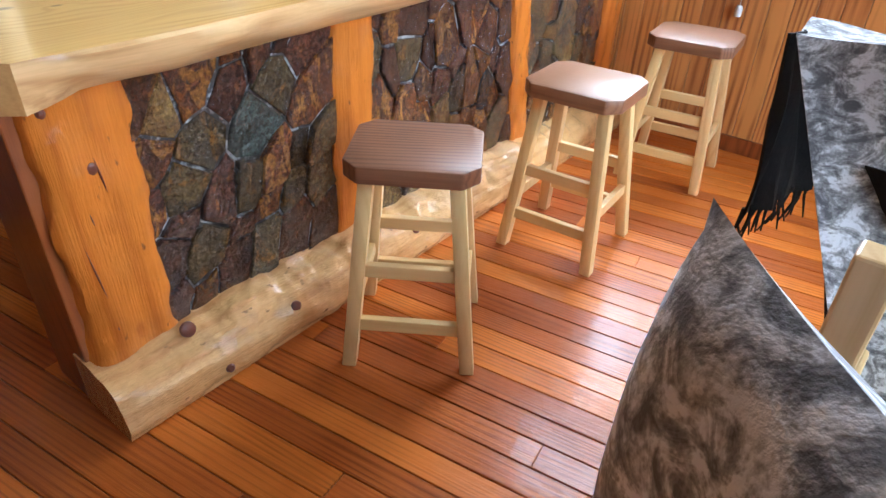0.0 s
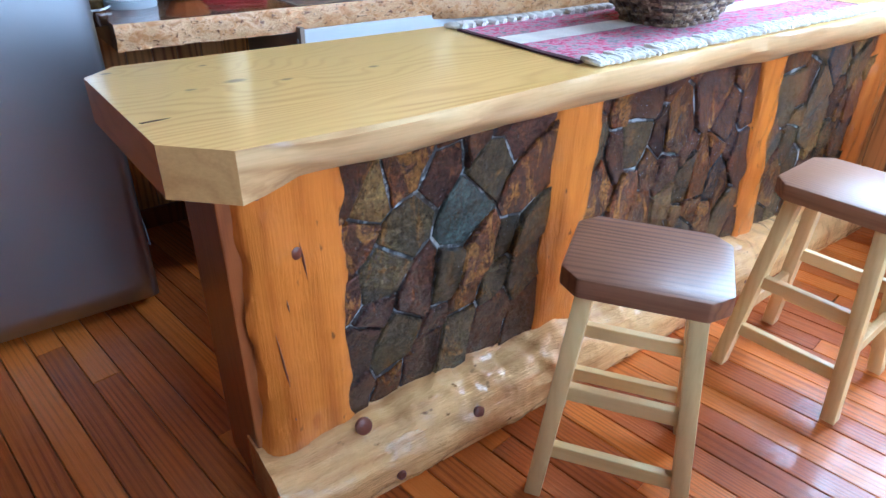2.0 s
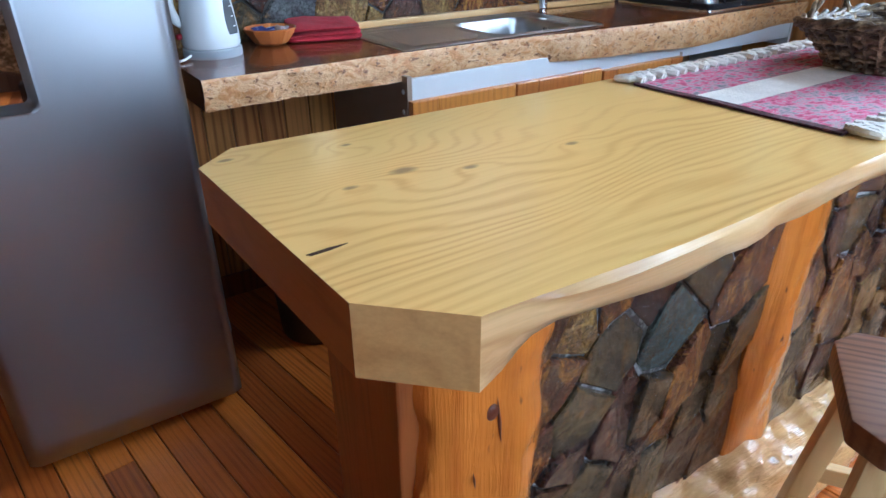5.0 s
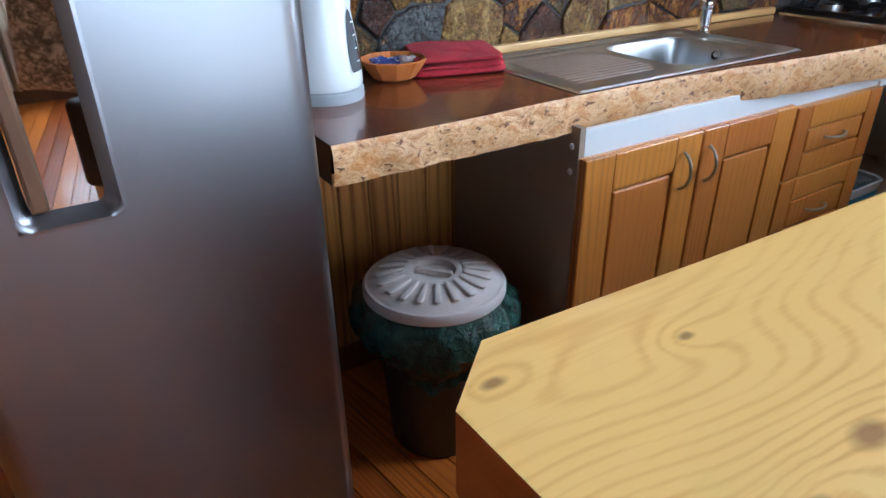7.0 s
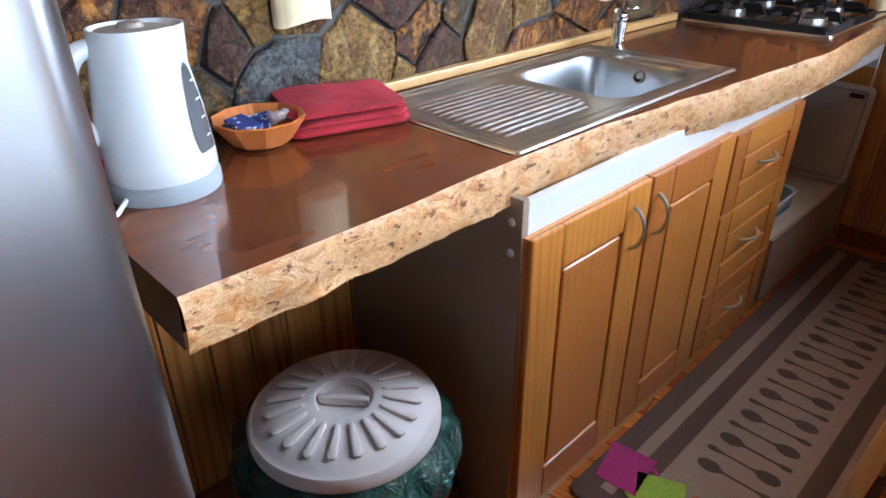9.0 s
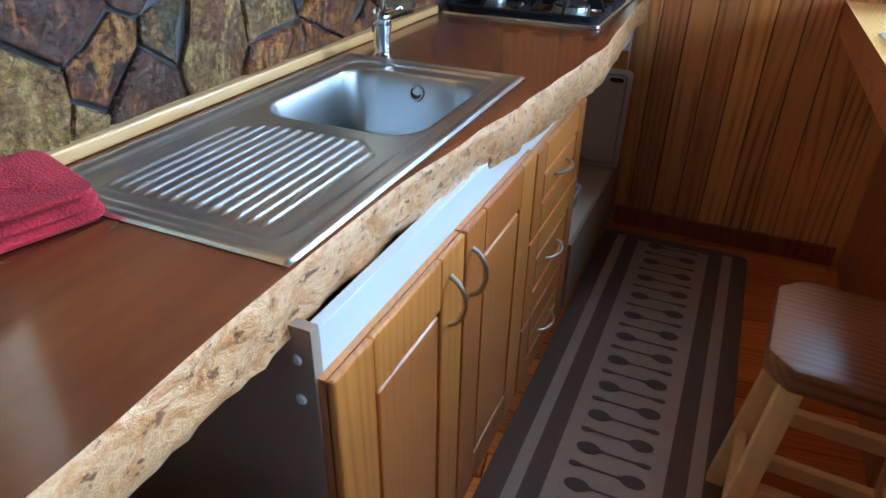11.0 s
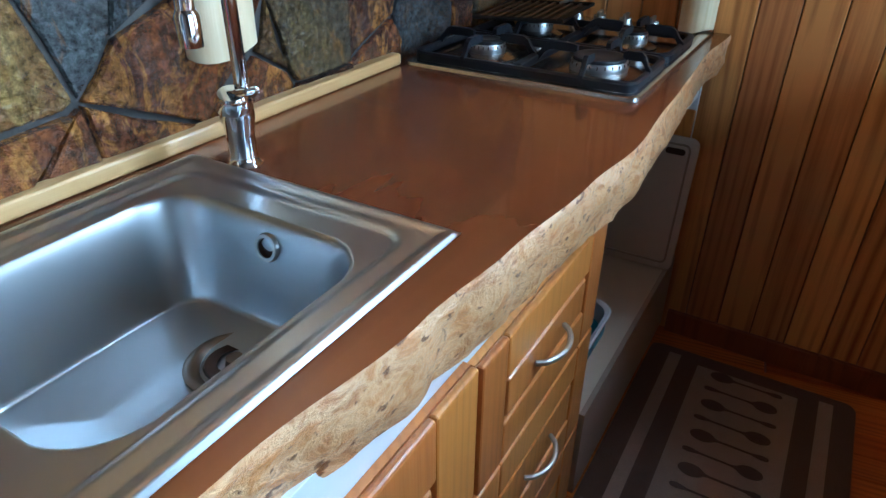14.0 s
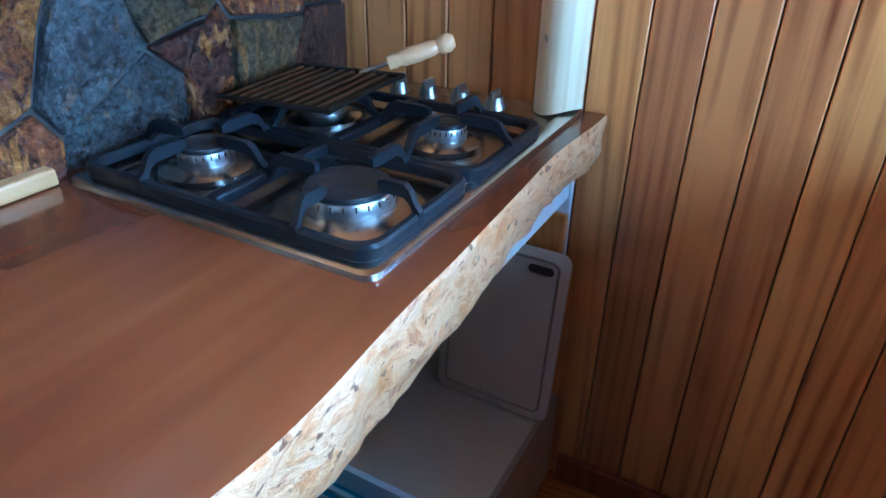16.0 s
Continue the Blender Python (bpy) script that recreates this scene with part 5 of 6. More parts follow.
part("tray_band", prism(rounded(-2.932, 2.668, -2.628, 2.922, 0.047), 0.302, 0.318), TEAL, tub)
for k in range(9):
    part("slat", box((-2.90, 2.70 + 0.022 * k, 0.340), (-2.66, 2.709 + 0.022 * k, 0.350), 0.001, 1), GREYPLASTIC, tub)

# bin with its bag
LIDPLASTIC = simple("pinkish_white_lid", (0.80, 0.71, 0.68), 0.4, grain=0.04, coat=0.1)
DARKBIN = simple("dark_grey_bin_plastic", (0.035, 0.037, 0.040), 0.35, grain=0.1)
BX, BY, BZ = -2.752, 1.078, 0.455
bin_ = thing("waste_bin", (BX, BY, 0), "dark grey round waste bin with pale ribbed lid and green liner", "waste bin")
part("tub", lathe([(0, 0.001), (0.118, 0.001), (0.122, 0.01), (0.150, 0.42), (0.156, 0.43), (0.150, 0.435), (0.10, 0.43)], 40, m=pose(BX, BY, 0)), DARKBIN, bin_, smooth=40)
lid = part("lid", lathe([(0.168, -0.012), (0.172, -0.010), (0.172, 0.006), (0.166, 0.014), (0.156, 0.016), (0.150, 0.022), (0.060, 0.040), (0.052, 0.038), (0.046, 0.024), (0, 0.022)], 56, m=pose(BX, BY, BZ)), LIDPLASTIC, bin_, "pinkish white ribbed lid", smooth=40)
for k in range(20):
    a = 360 * k / 20 + 9
    rib = prism(rounded(0.068, -0.009, 0.138, 0.009, 0.0085, 4), 0, 0.006, 0.0025)
    for v in rib.verts:
        v.co.y *= 0.55 + 0.45 * (v.co.x - 0.068) / 0.07
    bmesh.ops.transform(rib, matrix=pose(BX, BY, BZ, 0, 0, a) @ Matrix.Translation((0, 0, 0.0365)) @ pose(0, 0, 0, 0, 9.5, 0) @ Matrix.Translation((0, 0, 0.012)), verts=rib.verts)
    part("lid_rib", rib, LIDPLASTIC, lid, smooth=40)
part("lid_grip", box((-0.046, -0.006, 0.022), (0.046, 0.006, 0.038), 0.003, m=pose(BX, BY, BZ, 0, 0, 40)), LIDPLASTIC, lid)
BAG = Mat("green_bin_bag")
_a = BAG.noise(BAG.coords(), 24, 5, 0.6, 0.6)
BAG = BAG.done(BAG.ramp(_a, (0.3, (0.010, 0.040, 0.032)), (0.7, (0.03, 0.10, 0.075))), 0.24, 0, BAG.bump(_a, 0.8, 0.02), 0.3, Transmission_Weight=0.0)
_b = bmesh.new()
_rows = []
N = 96
for i in range(17):
    f = i / 16
    row = []
    for k in range(N):
        a = 2 * math.pi * k / N
        ca, sa = math.cos(a), math.sin(a)
        low = 0.13 + 0.05 * noise.noise(Vector((ca * 1.6, sa * 1.6, 2.0))) + 0.07 * max(0, math.cos(a - radians(-25))) ** 8 + 0.02 * max(0, math.cos(a - radians(35))) ** 10
        z = BZ - 0.010 - low * f
        puff = 0.165 + 0.040 * math.sin(math.pi * min(1, f * 1.2)) ** 0.7
        crease = 0.016 * noise.noise(Vector((ca * 5, sa * 5, f * 2.0))) + 0.010 * (1 - abs(math.sin(a * 11 + 3 * noise.noise(Vector((ca, sa, f * 3)))))) * (0.3 + f)
        row.append(_b.verts.new((BX + (puff + crease) * ca, BY + (puff + crease) * sa, z)))
    _rows.append(row)
for a, b in zip(_rows, _rows[1:]):
    for k in range(N):
        _b.faces.new((a[k], a[(k + 1) % N], b[(k + 1) % N], b[k]))
part("liner", _b, BAG, bin_, "crumpled green plastic liner", smooth=30)
can = thing("spray_can", (-2.72, 1.285, 0), "dark purple can with orange band on the floor", "can")
part("shell", lathe([(0, 0), (0.026, 0.0), (0.028, 0.004), (0.028, 0.15), (0.022, 0.162), (0, 0.164)], 24, m=pose(-2.70, 1.285, 0.001)), simple("purple_print", (0.06, 0.012, 0.05), 0.3, 0.3), can, smooth=40)
part("band", lathe([(0.0284, 0.03), (0.0284, 0.045)], 24, m=pose(-2.70, 1.285, 0.001)), simple("orange_print", (0.45, 0.12, 0.03), 0.35), can)

# ---- runner rug ----
def pile(name, c, k=0.25):
    M = Mat(name)
    v = M.coords()
    a, b = M.noise(v, 420, 2), M.noise(v, 30, 4)
    col = M.vec("SCALE", c, s=M.math("ADD", M.math("MULTIPLY_ADD", M.math("SUBTRACT", a, 0.5), 1.6, 1.0), M.math("MULTIPLY", M.math("SUBTRACT", b, 0.5), k)))
    return M.done(col, 0.95, 0, M.bump(a, 0.9, 0.004), Sheen_Weight=0.2)


RUG_DARK, RUG_LIGHT, RUG_SPOON = pile("rug_brown", (0.125, 0.065, 0.043)), pile("rug_beige", (0.40, 0.28, 0.21)), pile("rug_spoon_brown", (0.10, 0.055, 0.042))
RX0, RX1, RY0, RY1 = -2.582, -2.045, 1.565, 3.31
rug = thing("runner_rug", (-2.31, 2.43, 0), "brown and beige kitchen runner rug with spoon pattern", "rug")
part("rug_base", prism(rounded(RX0, RY0, RX1, RY1, 0.03), 0.0008, 0.008, 0.002), RUG_DARK, rug)
for a, b in ((-2.525, -2.492), (-2.132, -2.098)):
    part("stripe", box((a, RY0 + 0.06, 0.0081), (b, RY1 - 0.03, 0.0092)), RUG_LIGHT, rug)
part("centre_field", box((-2.442, RY0 + 0.02, 0.0081), (-2.182, RY1 - 0.05, 0.0092)), RUG_LIGHT, rug)


def spoon_mesh():
    """A flat spoon, its bowl at one end, lying along x."""
    out = [(0.080 * 0 - 0.090 + 0.030 * (1 - math.cos(t)), 0.0195 * math.sin(t)) for t in [math.pi * i / 10 for i in range(11)]]
    top = [(x, y) for x, y in out if y > 0.003] + [(-0.02, 0.003), (0.055, 0.0032), (0.078, 0.0085), (0.092, 0.006), (0.095, 0.0)]
    pts = [(-0.090, 0.0)] + top + [(x, -y) for x, y in reversed(top[:-1])]
    return prism(pts, 0.0, 0.0012)


_me = mesh_of("spoon", spoon_mesh(), RUG_SPOON)
_y, _i = 1.875, 0
while _y < RY1 - 0.07:
    o = new("spoon", _me)
    o.parent = rug
    o.matrix_basis = world_of(rug).inverted() @ pose(-2.312, _y, 0.0093, 0, 0, 0 if _i % 2 == 0 else 180)
    _y, _i = _y + 0.062, _i + 1
for cx, cy, rz, c, nm in ((-2.515, 1.715, 100, (0.50, 0.025, 0.20), "pink"), (-2.405, 1.690, 115, (0.42, 0.60, 0.05), "lime"), (-2.285, 1.70, 100, (0.62, 0.16, 0.05), "orange")):
    m = pose(cx, cy, 0.0094, 0, 0, rz)
    mat_ = pile("rug_" + nm, c, 0.15)
    cup = part("mug", prism([(-0.068, -0.052), (0.068, -0.058), (0.072, 0.058), (-0.060, 0.050)], 0, 0.0013, m=m), mat_, rug, nm + " mug motif")
    sgn = -1 if nm == "pink" else 1
    ring = [(0.012 + 0.034 * math.cos(a), sgn * (0.052 + 0.032 * math.sin(a))) for a in [math.pi * i / 10 for i in range(11)]]
    ring += [(0.012 + 0.022 * math.cos(a), sgn * (0.052 + 0.020 * math.sin(a))) for a in [math.pi * i / 10 for i in range(10, -1, -1)]]
    part("mug_handle", prism(ring if sgn > 0 else ring[::-1], 0, 0.0012, m=m), mat_, cup)

# ---- runner mat and basket on the bar ----
def woven(name, dark):
    M = Mat(name)
    v = M.coords((1, 1, 1))
    a = M.noise(v, 60, 4, 0.7)
    b = M.noise(M.coords((1, 0.35, 1)), 95, 3, 0.6)
    pick = M.math("ADD", M.math("MULTIPLY", a, 0.55), M.math("MULTIPLY", b, 0.45))
    col = M.ramp(pick, (0.36, (0.26, 0.03, 0.07)), (0.46, (0.62, 0.10, 0.22)), (0.52, (0.50, 0.34, 0.38)), (0.60, (0.17, 0.18, 0.20))) if not dark else M.ramp(pick, (0.4, (0.03, 0.012, 0.016)), (0.6, (0.12, 0.03, 0.045)))
    return M.done(col, 0.95, 0, M.bump(b, 0.9, 0.005))


PINK, BORDER = woven("pink_grey_weave", False), woven("dark_border_weave", True)
CREAMWOOL = simple("cream_wool", (0.84, 0.80, 0.74), 0.95, grain=0.3, scale=160, bump=0.8)
mat_thing = thing("table_runner", (-1.66, 2.1, BAR_Z), "pink, grey and white woven runner with cream fringe", "table runner")
MX0, MX1, MY0, MY1 = -1.885, -1.455, 1.49, 2.86


def band(a0, a1, b0, b1, material, name="band"):
    bm = bmesh.new()
    nx, ny = max(2, int((a1 - a0) / 0.02)), max(2, int((b1 - b0) / 0.02))
    def zz(x, y):
        return BAR_Z + 0.0055 + 0.0035 * noise.noise(Vector((x * 9, y * 9, 1.0)))
    top = [[bm.verts.new((a0 + (a1 - a0) * i / nx, b0 + (b1 - b0) * j / ny, zz(a0 + (a1 - a0) * i / nx, b0 + (b1 - b0) * j / ny))) for j in range(ny + 1)] for i in range(nx + 1)]
    for i in range(nx):
        for j in range(ny):
            bm.faces.new((top[i][j], top[i + 1][j], top[i + 1][j + 1], top[i][j + 1]))
    edge = bmesh.ops.extrude_edge_only(bm, edges=[e for e in bm.edges if e.is_boundary])
    for v in edge["geom"]:
        if isinstance(v, bmesh.types.BMVert):
            v.co.z = BAR_Z + 0.001
    bmesh.ops.recalc_face_normals(bm, faces=bm.faces)
    return part(name, bm, material, mat_thing, smooth=40)


band(MX0, MX1, MY0, MY0 + 0.018, BORDER, "border")
band(MX0, MX1, MY1 - 0.018, MY1, BORDER, "border")
for a0, a1, mt in ((MX0, -1.745, PINK), (-1.745, -1.655, CREAMWOOL), (-1.655, MX1, PINK)):
    band(a0, a1, MY0 + 0.018, MY1 - 0.018, mt)
_rng = random.Random(21)
_tassels = []
for k in range(3):
    bm = bmesh.new()
    for j in range(5):
        ang = radians((-26, -10, 2, 14, 27)[j] + _rng.uniform(-5, 5))
        pts = [(0.062 * t * math.cos(ang) + 0.004 * math.sin(9 * t + k + j), 0.062 * t * math.sin(ang) + 0.004 * math.sin(7 * t + 2 * j + k), 0.007 - 0.0018 * t + 0.004 * math.sin(math.pi * t) * _rng.random()) for t in [i / 6 for i in range(7)]]
        tube(pts, [0.008, 0.0078, 0.0076, 0.008, 0.0074, 0.007, 0.004], 6, bm=bm)
    _tassels.append(mesh_of("tassel", bm, CREAMWOOL, 40))
_y = MY0 + 0.02
while _y < MY1:
    for side in (0, 1):
        o = new("tassel", _tassels[_rng.randrange(3)])
        o.parent = mat_thing
        o.matrix_basis = world_of(mat_thing).inverted() @ pose(MX1 - 0.006 if side == 0 else MX0 + 0.006, _y + _rng.uniform(-0.006, 0.006), BAR_Z + 0.0015, 0, 0, (0 if side == 0 else 180) + _rng.uniform(-22, 22))
    _y += 0.036
WICKER = Mat("dark_woven_rush")
_v = WICKER.coords()
_a = WICKER.noise(_v, 38, 4, 0.7)
_d = WICKER.math("MULTIPLY", rnd(WICKER), 0.25)
WICKER = WICKER.done(WICKER.ramp(WICKER.math("ADD", _a, _d), (0.36, (0.022, 0.014, 0.009)), (0.54, (0.075, 0.046, 0.026)), (0.74, (0.26, 0.18, 0.10)), (0.86, (0.50, 0.38, 0.22))), 0.45, 0, WICKER.bump(_a, 0.8, 0.006))
basket = thing("woven_basket", (-1.66, 2.06, BAR_Z + 0.008), "dark woven rush basket with twisted handles and broad rim", "basket")
BK = pose(-1.665, 2.08, BAR_Z + 0.009, 0, 0, 4)


def ring_at(f):
    """The basket's outline at height f of 1: it flares to a broad rim."""
    w, l = 0.095 + 0.055 * f ** 1.3, 0.13 + 0.085 * f ** 1.3
    return w, l


for row in range(9):
    f = row / 8
    w, l = ring_at(f)
    pts = []
    for k in range(84):
        a = 2 * math.pi * k / 84
        c, s = math.cos(a), math.sin(a)
        sq = 1 / max(1e-6, (abs(c) ** 4 + abs(s) ** 4) ** 0.25)
        ripple = 0.0045 * math.sin(k * math.pi / 2 + row * math.pi)
        pts.append(BK @ Vector((c * sq * (w + ripple), s * sq * (l + ripple), 0.004 + 0.085 * f + 0.012 * f * abs(math.sin(a)) ** 6)))
    part("weave", tube(pts, 0.0066, 6, closed=True), WICKER, basket, smooth=40)
_in = bmesh.new()
_rows = []
for row in range(6):
    w, l = ring_at(row / 5)
    _rows.append([_in.verts.new(BK @ Vector((math.cos(2 * math.pi * k / 40) / (abs(math.cos(2 * math.pi * k / 40)) ** 4 + abs(math.sin(2 * math.pi * k / 40)) ** 4) ** 0.25 * (w - 0.003), math.sin(2 * math.pi * k / 40) / (abs(math.cos(2 * math.pi * k / 40)) ** 4 + abs(math.sin(2 * math.pi * k / 40)) ** 4) ** 0.25 * (l - 0.003), 0.004 + 0.086 * row / 5))) for k in range(40)])
for a, b in zip(_rows, _rows[1:]):
    for k in range(40):
        _in.faces.new((a[k], a[(k + 1) % 40], b[(k + 1) % 40], b[k]))
part("lining", _in, WICKER, basket, smooth=40)
for k in range(28):
    a = 2 * math.pi * (k + 0.5) / 28
    c, s = math.cos(a), math.sin(a)
    sq = 1 / (abs(c) ** 4 + abs(s) ** 4) ** 0.25
    pts = [BK @ Vector((c * sq * ring_at(f)[0], s * sq * ring_at(f)[1], 0.004 + 0.088 * f)) for f in (0, 0.33, 0.66, 1.0)]
    part("stake", tube(pts, 0.0052, 6), WICKER, basket, smooth=40)
part("bottom", prism([(p[0] * 0.093, p[1] * 0.128) for p in [(math.cos(2 * math.pi * k / 28) / (abs(math.cos(2 * math.pi * k / 28)) ** 4 + abs(math.sin(2 * math.pi * k / 28)) ** 4) ** 0.25, math.sin(2 * math.pi * k / 28) / (abs(math.cos(2 * math.pi * k / 28)) ** 4 + abs(math.sin(2 * math.pi * k / 28)) ** 4) ** 0.25) for k in range(28)]], 0, 0.006, m=BK), WICKER, basket)
for tw in (0, 1):
    pts = []
    for k in range(120):
        a = 2 * math.pi * k / 120
        c, s = math.cos(a), math.sin(a)
        sq = 1 / (abs(c) ** 4 + abs(s) ** 4) ** 0.25
        ph = k * 0.7 + tw * math.pi
        pts.append(BK @ Vector((c * sq * (0.154 + 0.006 * math.cos(ph)), s * sq * (0.219 + 0.006 * math.cos(ph)), 0.094 + 0.006 * math.sin(ph) + 0.012 * abs(s) ** 6)))
    part("rim_strand", tube(pts, 0.006, 6, closed=True), WICKER, basket, smooth=40)
for sgn in (-1, 1):
    for tw in (0, 1):
        pts = []
        for k in range(31):
            t = k / 30
            ph = k * 0.85 + tw * math.pi
            pts.append(BK @ Vector((sgn * (0.150 - 0.02 * math.sin(math.pi * t)) + 0.005 * math.cos(ph), -0.10 + 0.20 * t, 0.092 + 0.072 * math.sin(math.pi * t) ** 0.75 + 0.005 * math.sin(ph))))
        part("handle_strand", tube(pts, 0.0058, 6), WICKER, basket, smooth=40)

# ---- armchairs with cushion and throw ----
def fleece(name, light, dark):
    M = Mat(name)
    v = M.coords((1, 1, 1))
    w = M.noise(v, 7, 5, 0.6, 2.2)
    a = M.noise(M.coords((1, 1, 1.6)), 24, 4, 0.6, 1.4)
    fine = M.noise(v, 230, 3)
    f = M.math("ADD", M.math("ADD", M.math("MULTIPLY", a, 0.55), M.math("MULTIPLY", w, 0.3)), M.math("MULTIPLY", fine, 0.15))
    col = M.ramp(f, (0.43, dark), (0.50, tuple((p + q) / 2.8 for p, q in zip(light, dark))), (0.57, light))
    return M.done(col, 0.95, 0, M.bump(M.math("ADD", M.math("MULTIPLY", a, 0.5), M.math("MULTIPLY", fine, 0.5)), 0.4, 0.006), Sheen_Weight=0.3)


FLEECE = fleece("grey_mottled_fleece", (0.85, 0.88, 0.93), (0.14, 0.14, 0.155))
BLACKWOOL = simple("black_wool", (0.014, 0.014, 0.016), 0.95, grain=0.4, scale=200, bump=0.6)
SEATPAD = simple("dark_seat_pad", (0.05, 0.045, 0.045), 0.9, grain=0.3, scale=120, bump=0.4)


def armchair(x, y, rz, label):
    """A pine armchair; its front looks along -y before the turn."""
    c = thing("armchair", (x, y, 0), label, "armchair", rz=rz)
    m = pose(x, y, 0, 0, 0, rz)
    for sx in (-1, 1):
        part("front_leg", box((sx * 0.30 - 0.022, -0.30, 0.0), (sx * 0.30 + 0.022, -0.256, 0.62), 0.004, m=m), STOOL_LEG, c)
        part("back_leg", box((sx * 0.30 - 0.022, 0.256, 0.0), (sx * 0.30 + 0.022, 0.30, 0.92), 0.004, m=m), STOOL_LEG, c)
        part("armrest", box((sx * 0.30 - 0.035, -0.33, 0.62), (sx * 0.30 + 0.035, 0.256, 0.645), 0.006, m=m), STOOL_RAIL, c)
        part("side_rail", box((sx * 0.30 - 0.012, -0.255, 0.30), (sx * 0.30 + 0.012, 0.255, 0.36), 0.003, m=m), STOOL_RAIL, c)
    for yy in (-0.29, 0.266):
        part("seat_rail", box((-0.277, yy, 0.30), (0.277, yy + 0.024, 0.36), 0.003, m=m), STOOL_RAIL, c)
    for z in (0.46, 0.70, 0.88):
        part("back_slat", box((-0.277, 0.268, z), (0.277, 0.290, z + 0.05), 0.003, m=m), STOOL_RAIL, c)
    part("seat_base", box((-0.286, -0.264, 0.361), (0.286, 0.264, 0.375), 0.002, m=m), STOOL_RAIL, c)
    part("seat_pad", box((-0.27, -0.255, 0.376), (0.27, 0.255, 0.50), 0.03, 4, m=m), SEATPAD, c, smooth=50)
    return c


ottoman = thing("ottoman", (-0.07, 0.75, 0), "low dark upholstered ottoman holding a fleece cushion", "ottoman", rz=-44)
_m = pose(-0.07, 0.75, 0, 0, 0, -44)
part("upholstery", box((-0.21, -0.21, 0.08), (0.21, 0.21, 0.50), 0.035, 4, m=_m), SEATPAD, ottoman, smooth=50)
for sx in (-1, 1):
    for sy in (-1, 1):
        part("foot", box((sx * 0.16 - 0.02, sy * 0.16 - 0.02, 0), (sx * 0.16 + 0.02, sy * 0.16 + 0.02, 0.079), 0.003, m=_m), STOOL_LEG, ottoman)
armchair(0.12, 1.28, 178, "pine armchair with its back draped in a grey throw")
cushion = thing("cushion", (-0.17, 0.66, 0.505), "large grey mottled fleece cushion leaning on the ottoman", "cushion")


def pillow(w, h, t, m, side):
    """Half of a stuffed cushion: side 1 is its front."""
    bm = bmesh.new()
    n = 26
    g = []
    for i in range(n + 1):
        row = []
        for j in range(n + 1):
            u, v = 2 * i / n - 1, 2 * j / n - 1
            swell = max(0, (1 - u ** 4) * (1 - v ** 4)) ** 0.55
            pin = 1 - 0.07 * (1 - u * u) * abs(v) ** 3
            pin2 = 1 - 0.07 * (1 - v * v) * abs(u) ** 3
            d = t / 2 * swell + 0.010 * swell * noise.noise(Vector((u * 2.2, v * 2.2, side * 3.0)))
            row.append(bm.verts.new(m @ Vector((u * w / 2 * pin2, side * d, h / 2 + v * h / 2 * pin))))
        g.append(row)
    for i in range(n):
        for j in range(n):
            q = (g[i][j], g[i + 1][j], g[i + 1][j + 1], g[i][j + 1])
            bm.faces.new(q if side < 0 else q[::-1])
    return bm


CM = Matrix.Translation((-0.288, 0.70, 1.075)) @ Matrix.Rotation(radians(-47), 4, "Z") @ Matrix.Rotation(radians(-6), 4, "X") @ Matrix.Rotation(radians(-4), 4, "Y") @ Matrix.Translation((0.22, 0, -0.555))
part("front_cover", pillow(0.44, 0.555, 0.11, CM, -1), FLEECE, cushion, smooth=True)
part("back_cover", pillow(0.44, 0.555, 0.11, CM, 1), FLEECE, cushion, smooth=True)

throw = thing("throw_blanket", (0.1, 1.6, 0.5), "grey mottled throw with black reverse and fringe over a chair back", "throw")


def sheet(points, nu, nv, wave, seed, thick=0.006):
    """A cloth between four corners with soft folds, given a thickness."""
    a, b, c, d = [Vector(p) for p in points]
    bm = bmesh.new()
    nrm = (b - a).cross(d - a).normalized()
    g = []
    for i in range(nu + 1):
        u = i / nu
        row = []
        for j in range(nv + 1):
            v = j / nv
            p = a.lerp(b, u).lerp(d.lerp(c, u), v)
            row.append(p + nrm * (wave * noise.noise(Vector((u * 5, v * 1.6, seed)))))
        g.append(row)
    sides = [[[bm.verts.new(p + nrm * o) for p in row] for row in g] for o in (0, thick)]
    for s, flip in zip(sides, (True, False)):
        for i in range(nu):
            for j in range(nv):
                q = (s[i][j], s[i + 1][j], s[i + 1][j + 1], s[i][j + 1])
                bm.faces.new(q[::-1] if flip else q)
    lo, hi = sides
    for i in range(nu):
        bm.faces.new((lo[i][0], lo[i + 1][0], hi[i + 1][0], hi[i][0])), bm.faces.new((lo[i + 1][nv], lo[i][nv], hi[i][nv], hi[i + 1][nv]))
    for j in range(nv):
        bm.faces.new((lo[0][j + 1], lo[0][j], hi[0][j], hi[0][j + 1])), bm.faces.new((lo[nu][j], lo[nu][j + 1], hi[nu][j + 1], hi[nu][j]))
    bmesh.ops.recalc_face_normals(bm, faces=bm.faces)
    return bm


part("outer_fall", sheet(((-0.17, 1.225, 0.60), (0.46, 1.20, 0.50), (0.44, 1.50, 0.99), (-0.415, 1.50, 0.995)), 40, 24, 0.035, 1.0), FLEECE, throw, smooth=True)
part("top_fold", sheet(((-0.415, 1.501, 0.99), (0.44, 1.501, 0.985), (0.44, 1.64, 0.99), (-0.425, 1.64, 0.985)), 24, 6, 0.012, 2.0), FLEECE, throw, smooth=True)
part("inner_fall", sheet(((-0.42, 1.64, 0.985), (0.44, 1.64, 0.985), (0.44, 1.66, 0.60), (-0.34, 1.66, 0.69)), 24, 10, 0.02, 3.0), BLACKWOOL, throw, smooth=True)
